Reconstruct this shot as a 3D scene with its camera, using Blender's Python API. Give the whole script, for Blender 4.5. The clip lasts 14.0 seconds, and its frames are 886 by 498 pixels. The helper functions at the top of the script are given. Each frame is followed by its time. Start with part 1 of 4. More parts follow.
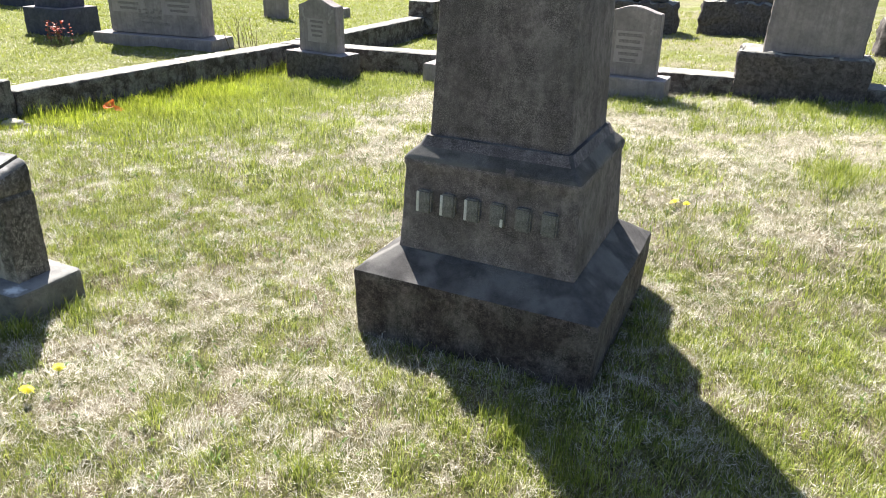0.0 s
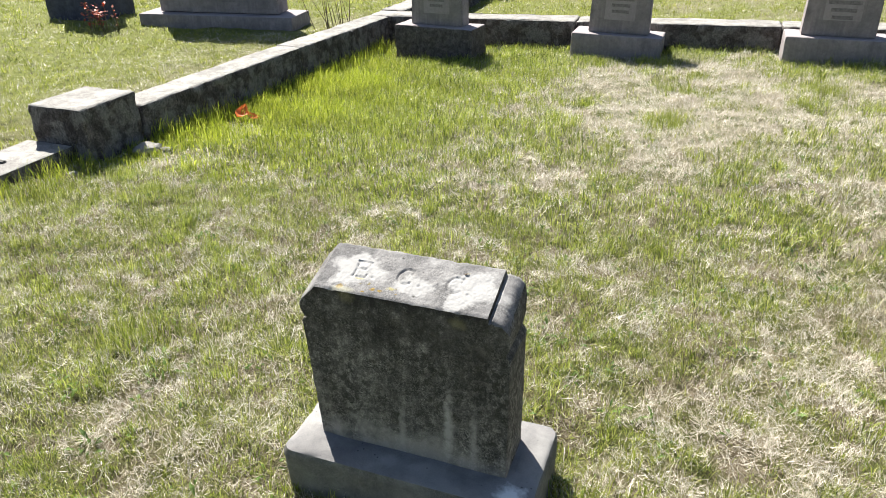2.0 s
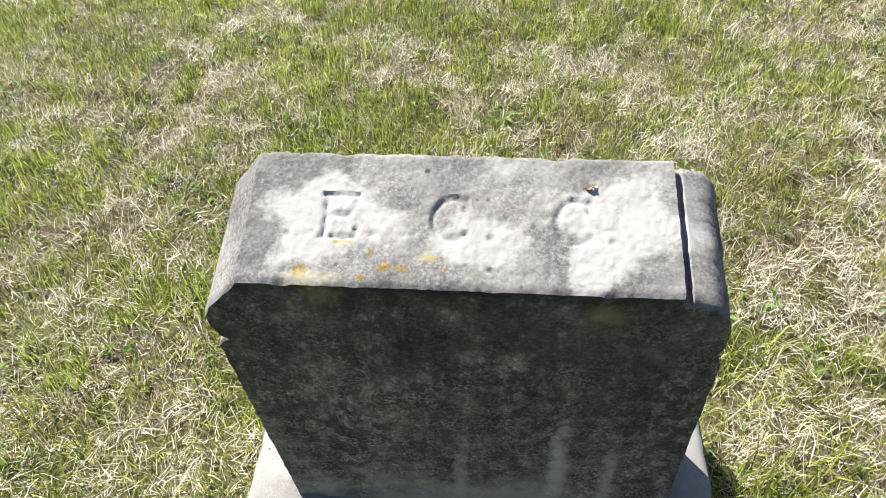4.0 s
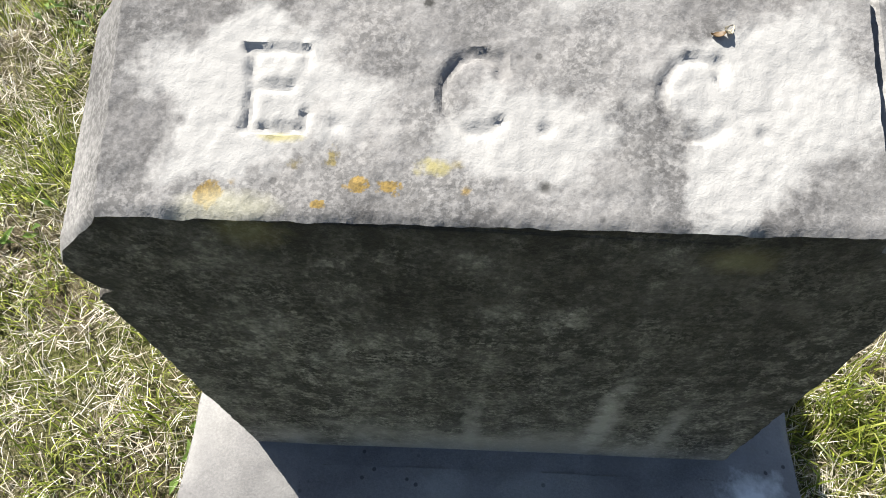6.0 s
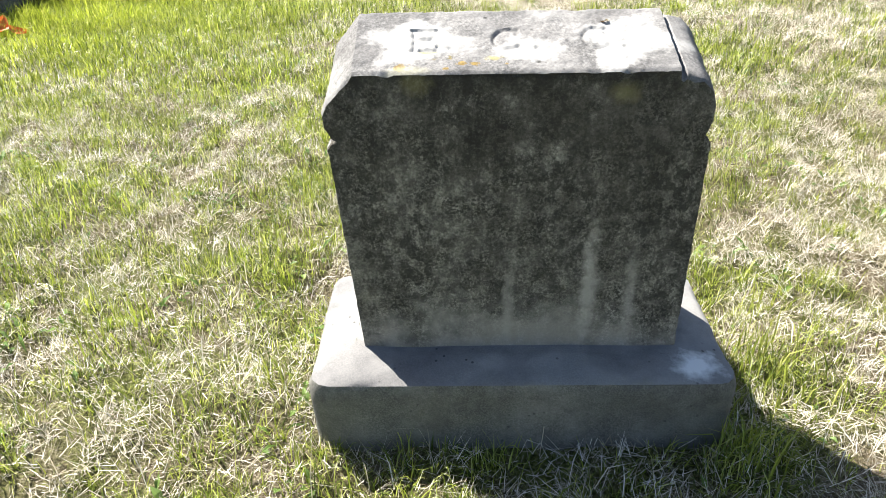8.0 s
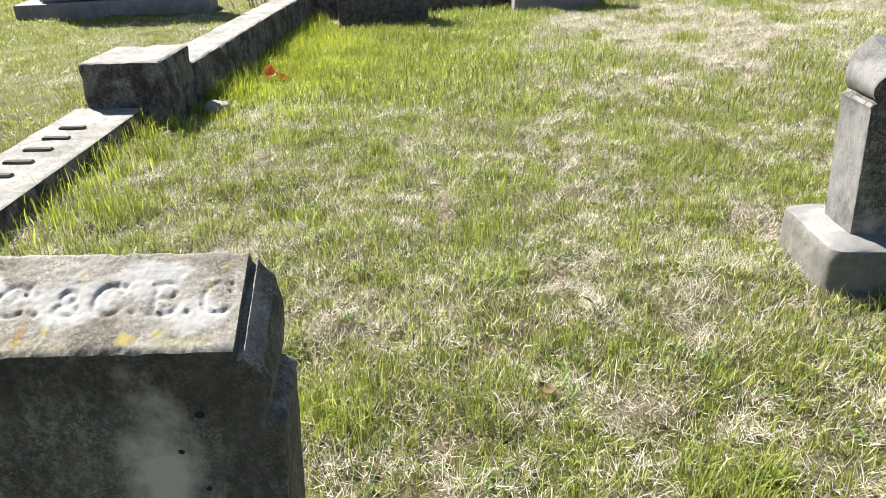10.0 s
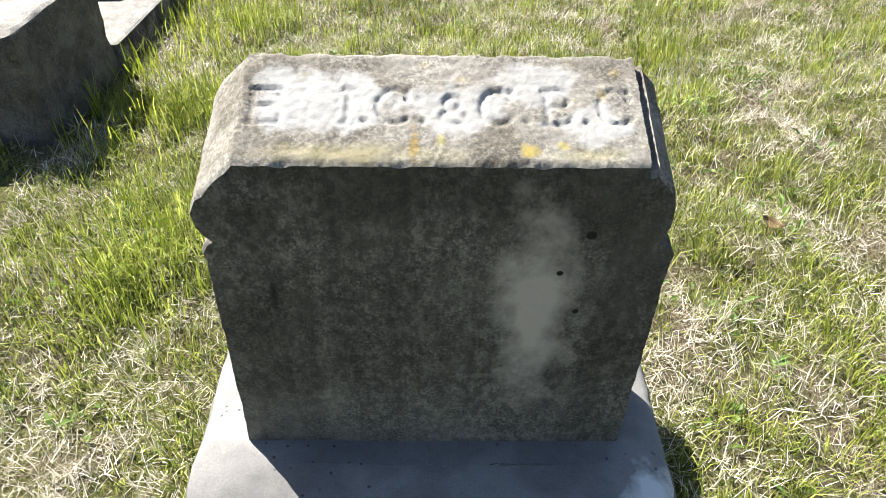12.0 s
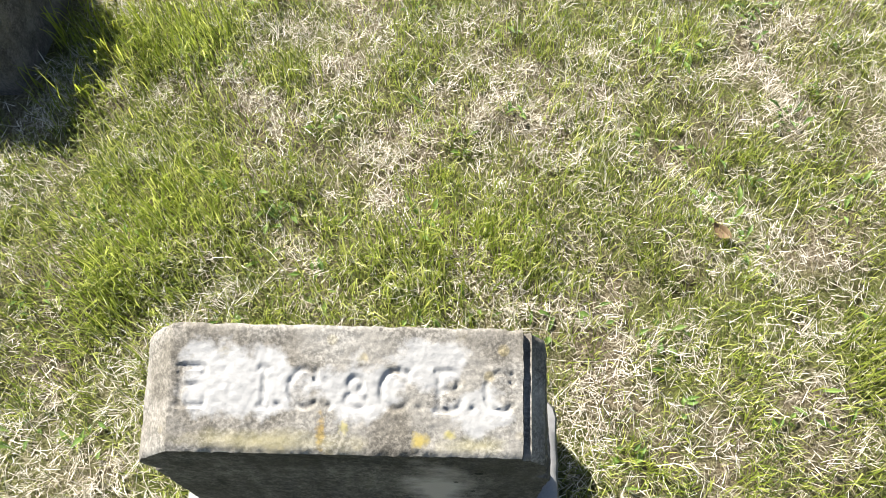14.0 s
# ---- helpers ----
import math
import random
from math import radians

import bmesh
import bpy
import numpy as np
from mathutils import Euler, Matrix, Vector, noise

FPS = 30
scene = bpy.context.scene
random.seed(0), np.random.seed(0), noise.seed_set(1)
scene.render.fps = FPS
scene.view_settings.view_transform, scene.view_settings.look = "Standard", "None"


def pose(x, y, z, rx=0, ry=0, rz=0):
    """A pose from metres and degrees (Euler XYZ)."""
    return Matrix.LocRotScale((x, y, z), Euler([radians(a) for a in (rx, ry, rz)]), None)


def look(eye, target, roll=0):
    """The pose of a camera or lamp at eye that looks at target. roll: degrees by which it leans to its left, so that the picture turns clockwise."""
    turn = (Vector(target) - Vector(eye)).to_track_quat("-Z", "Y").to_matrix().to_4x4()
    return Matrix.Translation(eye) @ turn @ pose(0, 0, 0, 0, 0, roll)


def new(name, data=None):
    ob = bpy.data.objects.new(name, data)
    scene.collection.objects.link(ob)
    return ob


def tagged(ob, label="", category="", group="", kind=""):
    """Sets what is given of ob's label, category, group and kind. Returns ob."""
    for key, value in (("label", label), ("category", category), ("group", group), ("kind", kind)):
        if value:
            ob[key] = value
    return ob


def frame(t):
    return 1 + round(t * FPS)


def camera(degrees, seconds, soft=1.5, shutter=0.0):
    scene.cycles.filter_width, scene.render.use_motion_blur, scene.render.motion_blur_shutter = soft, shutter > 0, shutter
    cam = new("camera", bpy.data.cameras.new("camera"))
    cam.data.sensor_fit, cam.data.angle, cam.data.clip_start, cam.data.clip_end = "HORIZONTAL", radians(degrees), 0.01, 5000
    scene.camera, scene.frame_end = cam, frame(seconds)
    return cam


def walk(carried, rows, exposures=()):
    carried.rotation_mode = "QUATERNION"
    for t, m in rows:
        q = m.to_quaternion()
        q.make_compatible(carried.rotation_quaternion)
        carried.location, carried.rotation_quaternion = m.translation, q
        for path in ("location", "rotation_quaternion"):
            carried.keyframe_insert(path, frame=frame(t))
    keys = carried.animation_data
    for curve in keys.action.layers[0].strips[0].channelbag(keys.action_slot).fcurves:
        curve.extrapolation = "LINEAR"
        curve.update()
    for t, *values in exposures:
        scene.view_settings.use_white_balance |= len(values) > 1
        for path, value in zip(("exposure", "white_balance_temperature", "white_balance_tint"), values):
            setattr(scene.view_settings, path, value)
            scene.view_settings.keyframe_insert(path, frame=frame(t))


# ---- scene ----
cam = camera(63.1, 14.0, 0.9)
PATH = [
    (0, (2.871, -1.632, 1.494), (2.11, 0.027, 0.677), 1.7),
    (0.5, (2.255, -1.618, 1.501), (1.409, -0.002, 0.68), 1.3),
    (0.6, (2.117, -1.608, 1.493), (1.267, 0.003, 0.666), 1.2),
    (1, (1.573, -1.616, 1.505), (0.728, -0.004, 0.676), 0.9),
    (1.5, (0.978, -1.41, 1.465), (0.192, 0.224, 0.622), 0.2),
    (2, (0.562, -1.26, 1.43), (-0.058, 0.402, 0.507), -0.6),
    (2.5, (0.297, -1.12, 1.408), (-0.078, 0.473, 0.259), -1.0),
    (2.7, (0.224, -1.002, 1.356), (-0.071, 0.552, 0.132), -1.4),
    (4.8, (-0.004, -0.231, 0.972), (-0.097, 1.014, -0.59), -1.7),
    (5, (-0.011, -0.188, 0.942), (-0.076, 0.988, -0.674), -1.0),
    (5.5, (-0.01, -0.168, 0.919), (-0.088, 0.882, -0.781), -2.0),
    (6, (-0.028, -0.206, 0.903), (-0.099, 0.807, -0.82), -1.7),
    (6.5, (-0.051, -0.275, 0.892), (-0.124, 0.756, -0.82), -1.4),
    (7, (-0.057, -0.42, 0.811), (-0.141, 0.839, -0.74), -1.2),
    (7.2, (-0.042, -0.499, 0.779), (-0.127, 0.906, -0.642), -1.2),
    (9.3, (-0.688, -1.588, 1.04), (-0.669, 0.21, 0.165), -1.4),
    (9.5, (-0.864, -1.653, 1.018), (-0.86, 0.147, 0.146), -1.5),
    (10, (-1.304, -1.739, 0.974), (-1.331, 0.052, 0.087), -1.5),
    (10.5, (-1.552, -1.79, 0.89), (-1.616, 0.004, 0.008), -1.0),
    (11, (-1.653, -1.796, 0.784), (-1.766, -0.017, -0.123), -1.3),
    (11.5, (-1.668, -1.786, 0.812), (-1.792, -0.039, -0.153), -1.7),
    (12, (-1.676, -1.696, 0.928), (-1.813, -0.159, -0.344), -2.0),
    (12.5, (-1.672, -1.586, 1.07), (-1.825, -0.392, -0.527), -2.7),
    (13, (-1.629, -1.554, 1.2), (-1.795, -0.545, -0.518), -3.8),
    (13.5, (-1.584, -1.49, 1.29), (-1.751, -0.524, -0.453), -4.4),
    (14, (-1.569, -1.311, 1.35), (-1.729, -0.345, -0.394), -4.5),
]
EXPOSURES = [(0, 1.98), (1.0, 1.84), (2.7, 1.58), (4.8, 1.62), (5.5, 1.52), (6.0, 1.5), (6.5, 1.66), (7.2, 2.22), (9.3, 1.64), (11.5, 1.84), (14, 1.8)]
walk(cam, [(t, look(eye, target, roll)) for t, eye, target, roll in PATH], EXPOSURES)

# ---- world, sun ----
SUN_AZ, SUN_EL = radians(-45.5), radians(46)
world = bpy.data.worlds.new("world")
scene.world = world
world.use_nodes = True
wn = world.node_tree.nodes
sky = wn.new("ShaderNodeTexSky")
sky.sky_type = "NISHITA"
sky.sun_disc = False
sky.sun_elevation, sky.sun_rotation = SUN_EL, SUN_AZ
wn["Background"].inputs["Strength"].default_value = 0.045
world.node_tree.links.new(sky.outputs[0], wn["Background"].inputs["Color"])
sun = new("sun", bpy.data.lights.new("sun", "SUN"))
sun.data.energy, sun.data.angle, sun.data.color = 5.0, radians(0.53), (1.0, 0.95, 0.86)
sun.matrix_world = look((0, 0, 20), (0 - math.sin(SUN_AZ) * math.cos(SUN_EL), -math.cos(SUN_AZ) * math.cos(SUN_EL), 20 - math.sin(SUN_EL)))


# ---- materials ----
class Nodes:
    """A small builder for one material's node tree."""

    def __init__(self, name):
        self.mat = bpy.data.materials.new(name)
        self.mat.use_nodes = True
        self.n, self.l = self.mat.node_tree.nodes, self.mat.node_tree.links
        self.bsdf = self.n["Principled BSDF"]
        self.out = self.n["Material Output"]
        self.co = self.n.new("ShaderNodeTexCoord").outputs["Object"]

    def put(self, socket, value):
        if isinstance(value, bpy.types.NodeSocket):
            self.l.new(value, socket)
        elif value is not None:
            socket.default_value = (*value, 1) if isinstance(value, tuple) and len(value) == 3 and socket.type == "RGBA" else value

    def mapped(self, scale, offset=(0, 0, 0)):
        m = self.n.new("ShaderNodeMapping")
        self.l.new(self.co, m.inputs[0])
        m.inputs["Scale"].default_value = scale
        m.inputs["Location"].default_value = offset
        return m.outputs[0]

    def noise(self, scale, detail=6, rough=0.6, co=None, distort=0.0):
        t = self.n.new("ShaderNodeTexNoise")
        self.l.new(co or self.co, t.inputs["Vector"])
        t.inputs["Scale"].default_value, t.inputs["Detail"].default_value = scale, detail
        t.inputs["Roughness"].default_value, t.inputs["Distortion"].default_value = rough, distort
        return t.outputs["Fac"]

    def voronoi(self, scale, co=None, feature="F1"):
        t = self.n.new("ShaderNodeTexVoronoi")
        t.feature = feature
        self.l.new(co or self.co, t.inputs["Vector"])
        t.inputs["Scale"].default_value = scale
        return t.outputs["Distance"]

    def ramp(self, fac, *stops):
        r = self.n.new("ShaderNodeValToRGB")
        self.l.new(fac, r.inputs[0])
        e = r.color_ramp.elements
        while len(e) < len(stops):
            e.new(0.5)
        for el, (pos, c) in zip(e, stops):
            el.position = pos
            el.color = (c, c, c, 1) if isinstance(c, (int, float)) else (*c, 1)
        return r.outputs[0]

    def mix(self, fac, a, b, kind="MIX"):
        m = self.n.new("ShaderNodeMix")
        m.data_type, m.blend_type = "RGBA", kind
        self.put(m.inputs[0], fac)
        self.put(m.inputs[6], a)
        self.put(m.inputs[7], b)
        return m.outputs[2]

    def math(self, op, a, b=0.5):
        m = self.n.new("ShaderNodeMath")
        m.operation = op
        self.put(m.inputs[0], a)
        self.put(m.inputs[1], b)
        return m.outputs[0]

    def bump(self, height, strength=0.5, distance=0.004):
        b = self.n.new("ShaderNodeBump")
        b.inputs["Strength"].default_value, b.inputs["Distance"].default_value = strength, distance
        self.l.new(height, b.inputs["Height"])
        self.l.new(b.outputs[0], self.bsdf.inputs["Normal"])

    def done(self, color, rough=0.9, spec=0.25):
        self.put(self.bsdf.inputs["Base Color"], color)
        self.put(self.bsdf.inputs["Roughness"], rough)
        self.bsdf.inputs["Specular IOR Level"].default_value = spec
        return self.mat


def stone(name, dark, mid, light, grain=180.0, blotch=9.0, streak=0.0, pale=0.0, pale_color=(0.6, 0.6, 0.58), lichen=0.0, spots=0.0, seed=0.0, bump=0.5, contrast=0.5, patches=(), mottle=0.0):
    """Weathered stone: blotches, fine grain, runs of water, pale worn patches, lichen. patches: stains of their own shape, as centre, radii, colour, strength, raggedness."""
    k = Nodes(name)
    own = k.co
    k.co = k.mapped((1, 1, 1), (seed, seed * 0.7, seed * 1.3))
    big = k.noise(blotch, 7, 0.62, distort=0.3)
    fine = k.noise(grain * 1.6, 3, 0.7)
    mid_n = k.noise(blotch * 6, 5, 0.65)
    c = k.ramp(big, (0.3, dark), (0.5, mid), (0.72, light))
    if streak:
        runs = k.noise(1.0, 6, 0.6, k.mapped((34, 34, 2.2), (seed, 1, 2)))
        c = k.mix(k.math("MULTIPLY", k.ramp(runs, (0.42, 0), (0.62, 1)), streak), c, tuple(v * 0.35 for v in dark))
    c = k.mix(k.math("MULTIPLY", k.ramp(mid_n, (0.42, 0), (0.66, 1)), contrast), c, tuple(v * 0.5 for v in dark))
    c = k.mix(contrast, c, k.ramp(fine, (0.3, 0.28), (0.5, 0.55), (0.7, 0.85)), "OVERLAY")
    if pale:
        n = k.noise(blotch * 0.9, 5, 0.45, k.mapped((1, 1, 1), (seed + 3.1, 5.2, 0)), 0.25)
        c = k.mix(k.math("MULTIPLY", k.ramp(n, (0.47, 0), (0.56, 1)), pale), c, pale_color)
    if lichen:
        v = k.voronoi(26, k.mapped((1, 1, 1), (seed + 1.7, 0.4, 2)))
        m = k.math("MULTIPLY", k.ramp(v, (0.13, 1), (0.2, 0)), k.ramp(k.noise(5, 2, 0.5, k.mapped((1, 1, 1), (seed, 9, 4))), (0.5, 0), (0.6, 1)))
        c = k.mix(k.math("MULTIPLY", m, lichen), c, k.mix(k.noise(15, 2), (0.42, 0.27, 0.03), (0.5, 0.46, 0.2)))
    if spots:
        v = k.voronoi(60, k.mapped((1, 1, 1), (seed + 5, 3, 2)))
        m = k.math("MULTIPLY", k.ramp(v, (0.1, 1), (0.16, 0)), k.ramp(k.noise(11, 2), (0.5, 0), (0.6, 1)))
        c = k.mix(k.math("MULTIPLY", m, spots), c, (0.03, 0.03, 0.03))

    def stain(c, i, mid_p, radii, colour, strength, ragged):
        sc = [1 / r for r in radii]
        mp = k.n.new("ShaderNodeMapping")
        k.l.new(own, mp.inputs[0])
        mp.inputs["Scale"].default_value = sc
        mp.inputs["Location"].default_value = [-a * b for a, b in zip(mid_p, sc)]
        ln = k.n.new("ShaderNodeVectorMath")
        ln.operation = "LENGTH"
        k.l.new(mp.outputs[0], ln.inputs[0])
        rag = k.noise(0.8 / min(radii[0], radii[2]) + 6, 6, 0.62, k.mapped((1, 1, 1), (i * 1.3, i * 0.6, 0)))
        d = k.math("ADD", ln.outputs["Value"], k.math("MULTIPLY", k.math("SUBTRACT", rag, 0.5), ragged * 4))
        return k.mix(k.math("MULTIPLY", k.ramp(d, (0.74 if strength >= 0.9 else 0.3, 1), (1.0, 0)), strength), c, colour)

    for i, p in enumerate(patches):
        if 0.03 < p[2][0] < 0.3:
            c = stain(c, i, *p)
    if mottle:
        crust = k.math("MULTIPLY", k.ramp(k.noise(85, 7, 0.74, k.mapped((1, 1, 0.75), (seed, 4, 1))), (0.455, 0), (0.535, 1)), k.ramp(k.noise(7, 4, 0.6, k.mapped((1.6, 1, 0.7), (seed, 7, 3))), (0.34, 0.25), (0.6, 1)))
        c = k.mix(k.math("MULTIPLY", crust, mottle), c, tuple(v * 0.22 for v in dark))
    speck = k.math("MULTIPLY", k.ramp(k.noise(grain * 1.7, 2.5, 0.7), (0.42, 0), (0.56, 1)), k.ramp(k.noise(blotch * 2.3, 4, 0.6, k.mapped((1, 1, 1), (seed, 2, 6))), (0.36, 0.15), (0.62, 1)))
    c = k.mix(k.math("MULTIPLY", speck, contrast), c, tuple(v * 0.2 for v in dark))
    for i, p in enumerate(patches):
        if not 0.03 < p[2][0] < 0.3:
            c = stain(c, i, *p)
    k.bump(k.math("ADD", k.math("MULTIPLY", fine, 0.5), k.math("MULTIPLY", mid_n, 0.4)), bump, 0.004)
    return k.done(c, 0.92, 0.2)


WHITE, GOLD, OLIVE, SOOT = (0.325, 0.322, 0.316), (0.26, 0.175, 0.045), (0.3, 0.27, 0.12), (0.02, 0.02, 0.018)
FACE = stone("dark_weathered_stone", (0.158, 0.147, 0.128), (0.261, 0.244, 0.217), (0.364, 0.342, 0.307), 150, 9, 0.4, 0.0, spots=0.4, seed=1, bump=0.9, contrast=0.85, mottle=0.8, patches=[((0, 0, 0.01), (0.34, 0.1, 0.1), (0.36, 0.34, 0.315), 0.65, 0.6), ((0.1, 0, 0.12), (0.016, 0.1, 0.13), (0.44, 0.415, 0.385), 0.7, 0.45), ((0.165, 0, 0.1), (0.014, 0.1, 0.1), (0.37, 0.35, 0.325), 0.55, 0.5), ((-0.02, 0, 0.07), (0.012, 0.1, 0.1), (0.37, 0.35, 0.325), 0.5, 0.5), ((0, 0, 0.45), (0.6, 0.1, 0.13), (0.06, 0.054, 0.046), 0.6, 1.2), ((0, 0, 0.455), (0.6, 0.1, 0.035), (0.032, 0.029, 0.026), 0.75, 0.8), ((0.18, 0, 0.3), (0.09, 0.1, 0.16), (0.08, 0.074, 0.063), 0.45, 0.8), ((-0.15, 0, 0.435), (0.03, 0.05, 0.02), OLIVE, 0.3, 0.4), ((0.125, 0, 0.42), (0.025, 0.05, 0.02), OLIVE, 0.35, 0.4)])
FACE_PALE = stone("dark_stone_with_pale_runs", (0.123, 0.113, 0.0984), (0.213, 0.197, 0.175), (0.312, 0.292, 0.262), 150, 9, 0.45, 0.0, spots=0.5, seed=4, bump=0.9, contrast=0.55, mottle=0.55, patches=[((0.108, 0, 0.235), (0.05, 0.1, 0.18), (0.5, 0.455, 0.415), 0.88, 0.4), ((0, 0, 0.03), (0.3, 0.1, 0.09), (0.24, 0.235, 0.21), 0.6, 0.4), ((0, 0, 0.42), (0.4, 0.1, 0.12), (0.07, 0.064, 0.054), 0.7, 0.7), ((0.2, 0, 0.25), (0.05, 0.1, 0.2), (0.08, 0.075, 0.064), 0.5, 0.6), ((0.156, 0, 0.34), (0.006, 0.02, 0.006), SOOT, 1, 0.1), ((0.13, 0, 0.29), (0.004, 0.02, 0.004), SOOT, 1, 0.1), ((0.153, 0, 0.235), (0.004, 0.02, 0.004), SOOT, 1, 0.1), ((-0.17, 0, 0.26), (0.006, 0.02, 0.024), SOOT, 0.8, 0.2), ((-0.19, 0, 0.39), (0.045, 0.05, 0.022), (0.22, 0.21, 0.19), 0.6, 0.3), ((0.004, 0, 0.37), (0.014, 0.05, 0.014), (0.22, 0.21, 0.19), 0.6, 0.2)])
TOP_B = stone("bleached_top_sunlit_side", (0.136, 0.132, 0.132), (0.17, 0.167, 0.167), (0.209, 0.206, 0.204), 170, 9, 0, 0.25, (0.42, 0.41, 0.4), 0.0, 0.6, seed=2, bump=0.32, contrast=0.45, patches=[((-0.145, 0.07, 0.48), (0.075, 0.05, 0.2), WHITE, 1, 0.6), ((0.0, 0.045, 0.48), (0.05, 0.03, 0.2), WHITE, 0.9, 0.6), ((0.135, 0.07, 0.48), (0.08, 0.05, 0.2), WHITE, 1, 0.6), ((0.11, 0.02, 0.47), (0.03, 0.04, 0.2), WHITE, 0.95, 0.6), ((0.02, 0.13, 0.49), (0.03, 0.02, 0.2), WHITE, 0.7, 0.6), ((-0.17, 0.012, 0.47), (0.009, 0.007, 0.1), GOLD, 0.9, 0.7), ((-0.09, 0.02, 0.47), (0.006, 0.005, 0.1), GOLD, 0.9, 0.7), ((-0.073, 0.019, 0.47), (0.007, 0.005, 0.1), GOLD, 0.9, 0.7), ((-0.135, 0.045, 0.47), (0.014, 0.004, 0.1), OLIVE, 0.8, 0.7), ((-0.11, 0.008, 0.47), (0.004, 0.003, 0.1), GOLD, 0.9, 0.5), ((-0.03, 0.018, 0.47), (0.004, 0.003, 0.1), GOLD, 0.8, 0.5), ((-0.125, 0.03, 0.47), (0.005, 0.004, 0.1), (0.12, 0.1, 0.05), 0.8, 0.9), ((-0.158, 0.02, 0.47), (0.003, 0.003, 0.1), GOLD, 0.8, 0.5), ((-0.104, 0.034, 0.47), (0.004, 0.006, 0.1), (0.2, 0.16, 0.05), 0.8, 0.9), ((-0.035, 0.032, 0.47), (0.006, 0.003, 0.1), (0.16, 0.13, 0.04), 0.8, 0.7), ((-0.055, 0.125, 0.48), (0.004, 0.004, 0.2), SOOT, 0.8, 0.6), ((-0.05, 0.03, 0.47), (0.01, 0.006, 0.1), OLIVE, 0.8, 0.7), ((0.012, 0.021, 0.47), (0.005, 0.004, 0.1), SOOT, 0.8, 0.2), ((-0.16, 0.006, 0.466), (0.04, 0.012, 0.1), (0.42, 0.41, 0.3), 0.5, 0.4)])
TOP_C = stone("bleached_lichen_top_sunlit_side", (0.147, 0.133, 0.11), (0.207, 0.191, 0.166), (0.267, 0.253, 0.23), 150, 9, 0, 0.2, (0.5, 0.49, 0.46), 0.35, 0.7, seed=7, bump=0.32, contrast=0.55, patches=[((-0.11, 0.068, 0.44), (0.07, 0.04, 0.2), WHITE, 1, 0.6), ((0.015, 0.06, 0.44), (0.05, 0.035, 0.2), WHITE, 0.95, 0.6), ((0.095, 0.09, 0.44), (0.045, 0.03, 0.2), WHITE, 0.9, 0.6), ((0.15, 0.045, 0.44), (0.04, 0.025, 0.2), WHITE, 0.9, 0.6), ((0.088, 0.014, 0.42), (0.013, 0.01, 0.1), (0.37, 0.29, 0.08), 0.85, 0.5), ((-0.02, 0.02, 0.42), (0.006, 0.022, 0.1), GOLD, 0.8, 0.7), ((0.005, 0.025, 0.42), (0.006, 0.008, 0.1), OLIVE, 0.8, 0.7), ((0.12, 0.022, 0.42), (0.008, 0.006, 0.1), (0.4, 0.35, 0.11), 0.7, 0.5), ((-0.08, 0.012, 0.42), (0.12, 0.014, 0.1), OLIVE, 0.4, 0.5), ((0.15, 0.012, 0.42), (0.05, 0.012, 0.1), OLIVE, 0.4, 0.5)])
# Base sides darker, top paler: shade and sun put into the cement tones.
BASE = stone("shaded_cement_side", (0.113, 0.112, 0.1), (0.165, 0.16, 0.145), (0.227, 0.218, 0.2), 220, 7, 0.15, 0.2, (0.27, 0.275, 0.25), 0, 0.5, seed=3, bump=0.45, contrast=0.4)
BASE_TOP = stone("sunlit_cement_top", (0.139, 0.136, 0.139), (0.184, 0.181, 0.181), (0.23, 0.226, 0.221), 220, 8, 0.0, 0.2, (0.48, 0.48, 0.46), 0, 0.7, seed=5, bump=0.35, contrast=0.16, patches=[((0.275, -0.118, 0.13), (0.042, 0.036, 0.2), (0.74, 0.75, 0.74), 0.88, 0.6)])
MONUMENT = stone("dark_sandstone", (0.129, 0.113, 0.113), (0.191, 0.166, 0.169), (0.274, 0.238, 0.241), 130, 5, 0.25, 0.15, (0.26, 0.25, 0.235), 0, 0.0, seed=11, bump=0.8, contrast=0.6, mottle=0.2)
PLINTH = stone("brown_stained_sandstone", (0.0693, 0.0553, 0.0516), (0.116, 0.0941, 0.0887), (0.197, 0.162, 0.154), 130, 7, 0.2, 0.3, (0.26, 0.245, 0.22), 0, 0.0, seed=13, bump=0.9, contrast=0.8, mottle=0.4)
# Letter bars paler than the die: lit letter edges put into their colour.
PANEL_DARK = stone("raised_sandstone_lit_tone", (0.147, 0.141, 0.132), (0.196, 0.19, 0.18), (0.245, 0.239, 0.227), 190, 20, seed=31)
PALE_STRIP = stone("pale_letter_edge", (0.5, 0.49, 0.46), (0.62, 0.61, 0.58), (0.72, 0.71, 0.68), 190, 30, seed=33, contrast=0.2)
# Ledge stone darkened: the shade lying on the ledges is in this colour.
MON_CAP = stone("shaded_sandstone_ledge", (0.0595, 0.0561, 0.0587), (0.085, 0.0808, 0.0824), (0.128, 0.123, 0.121), 190, 6, 0.1, 0.3, (0.3, 0.29, 0.28), 0, 0.2, seed=12, bump=0.5, contrast=0.35)
GRANITE = stone("grey_granite", (0.2, 0.18, 0.184), (0.263, 0.237, 0.24), (0.326, 0.294, 0.296), 320, 5, 0.2, 0.0, seed=14, bump=0.3, contrast=0.3)
PANEL = stone("polished_granite_panel", (0.268, 0.242, 0.247), (0.312, 0.282, 0.287), (0.357, 0.323, 0.329), 320, 5, 0.1, 0.0, seed=15, bump=0.15, contrast=0.2)
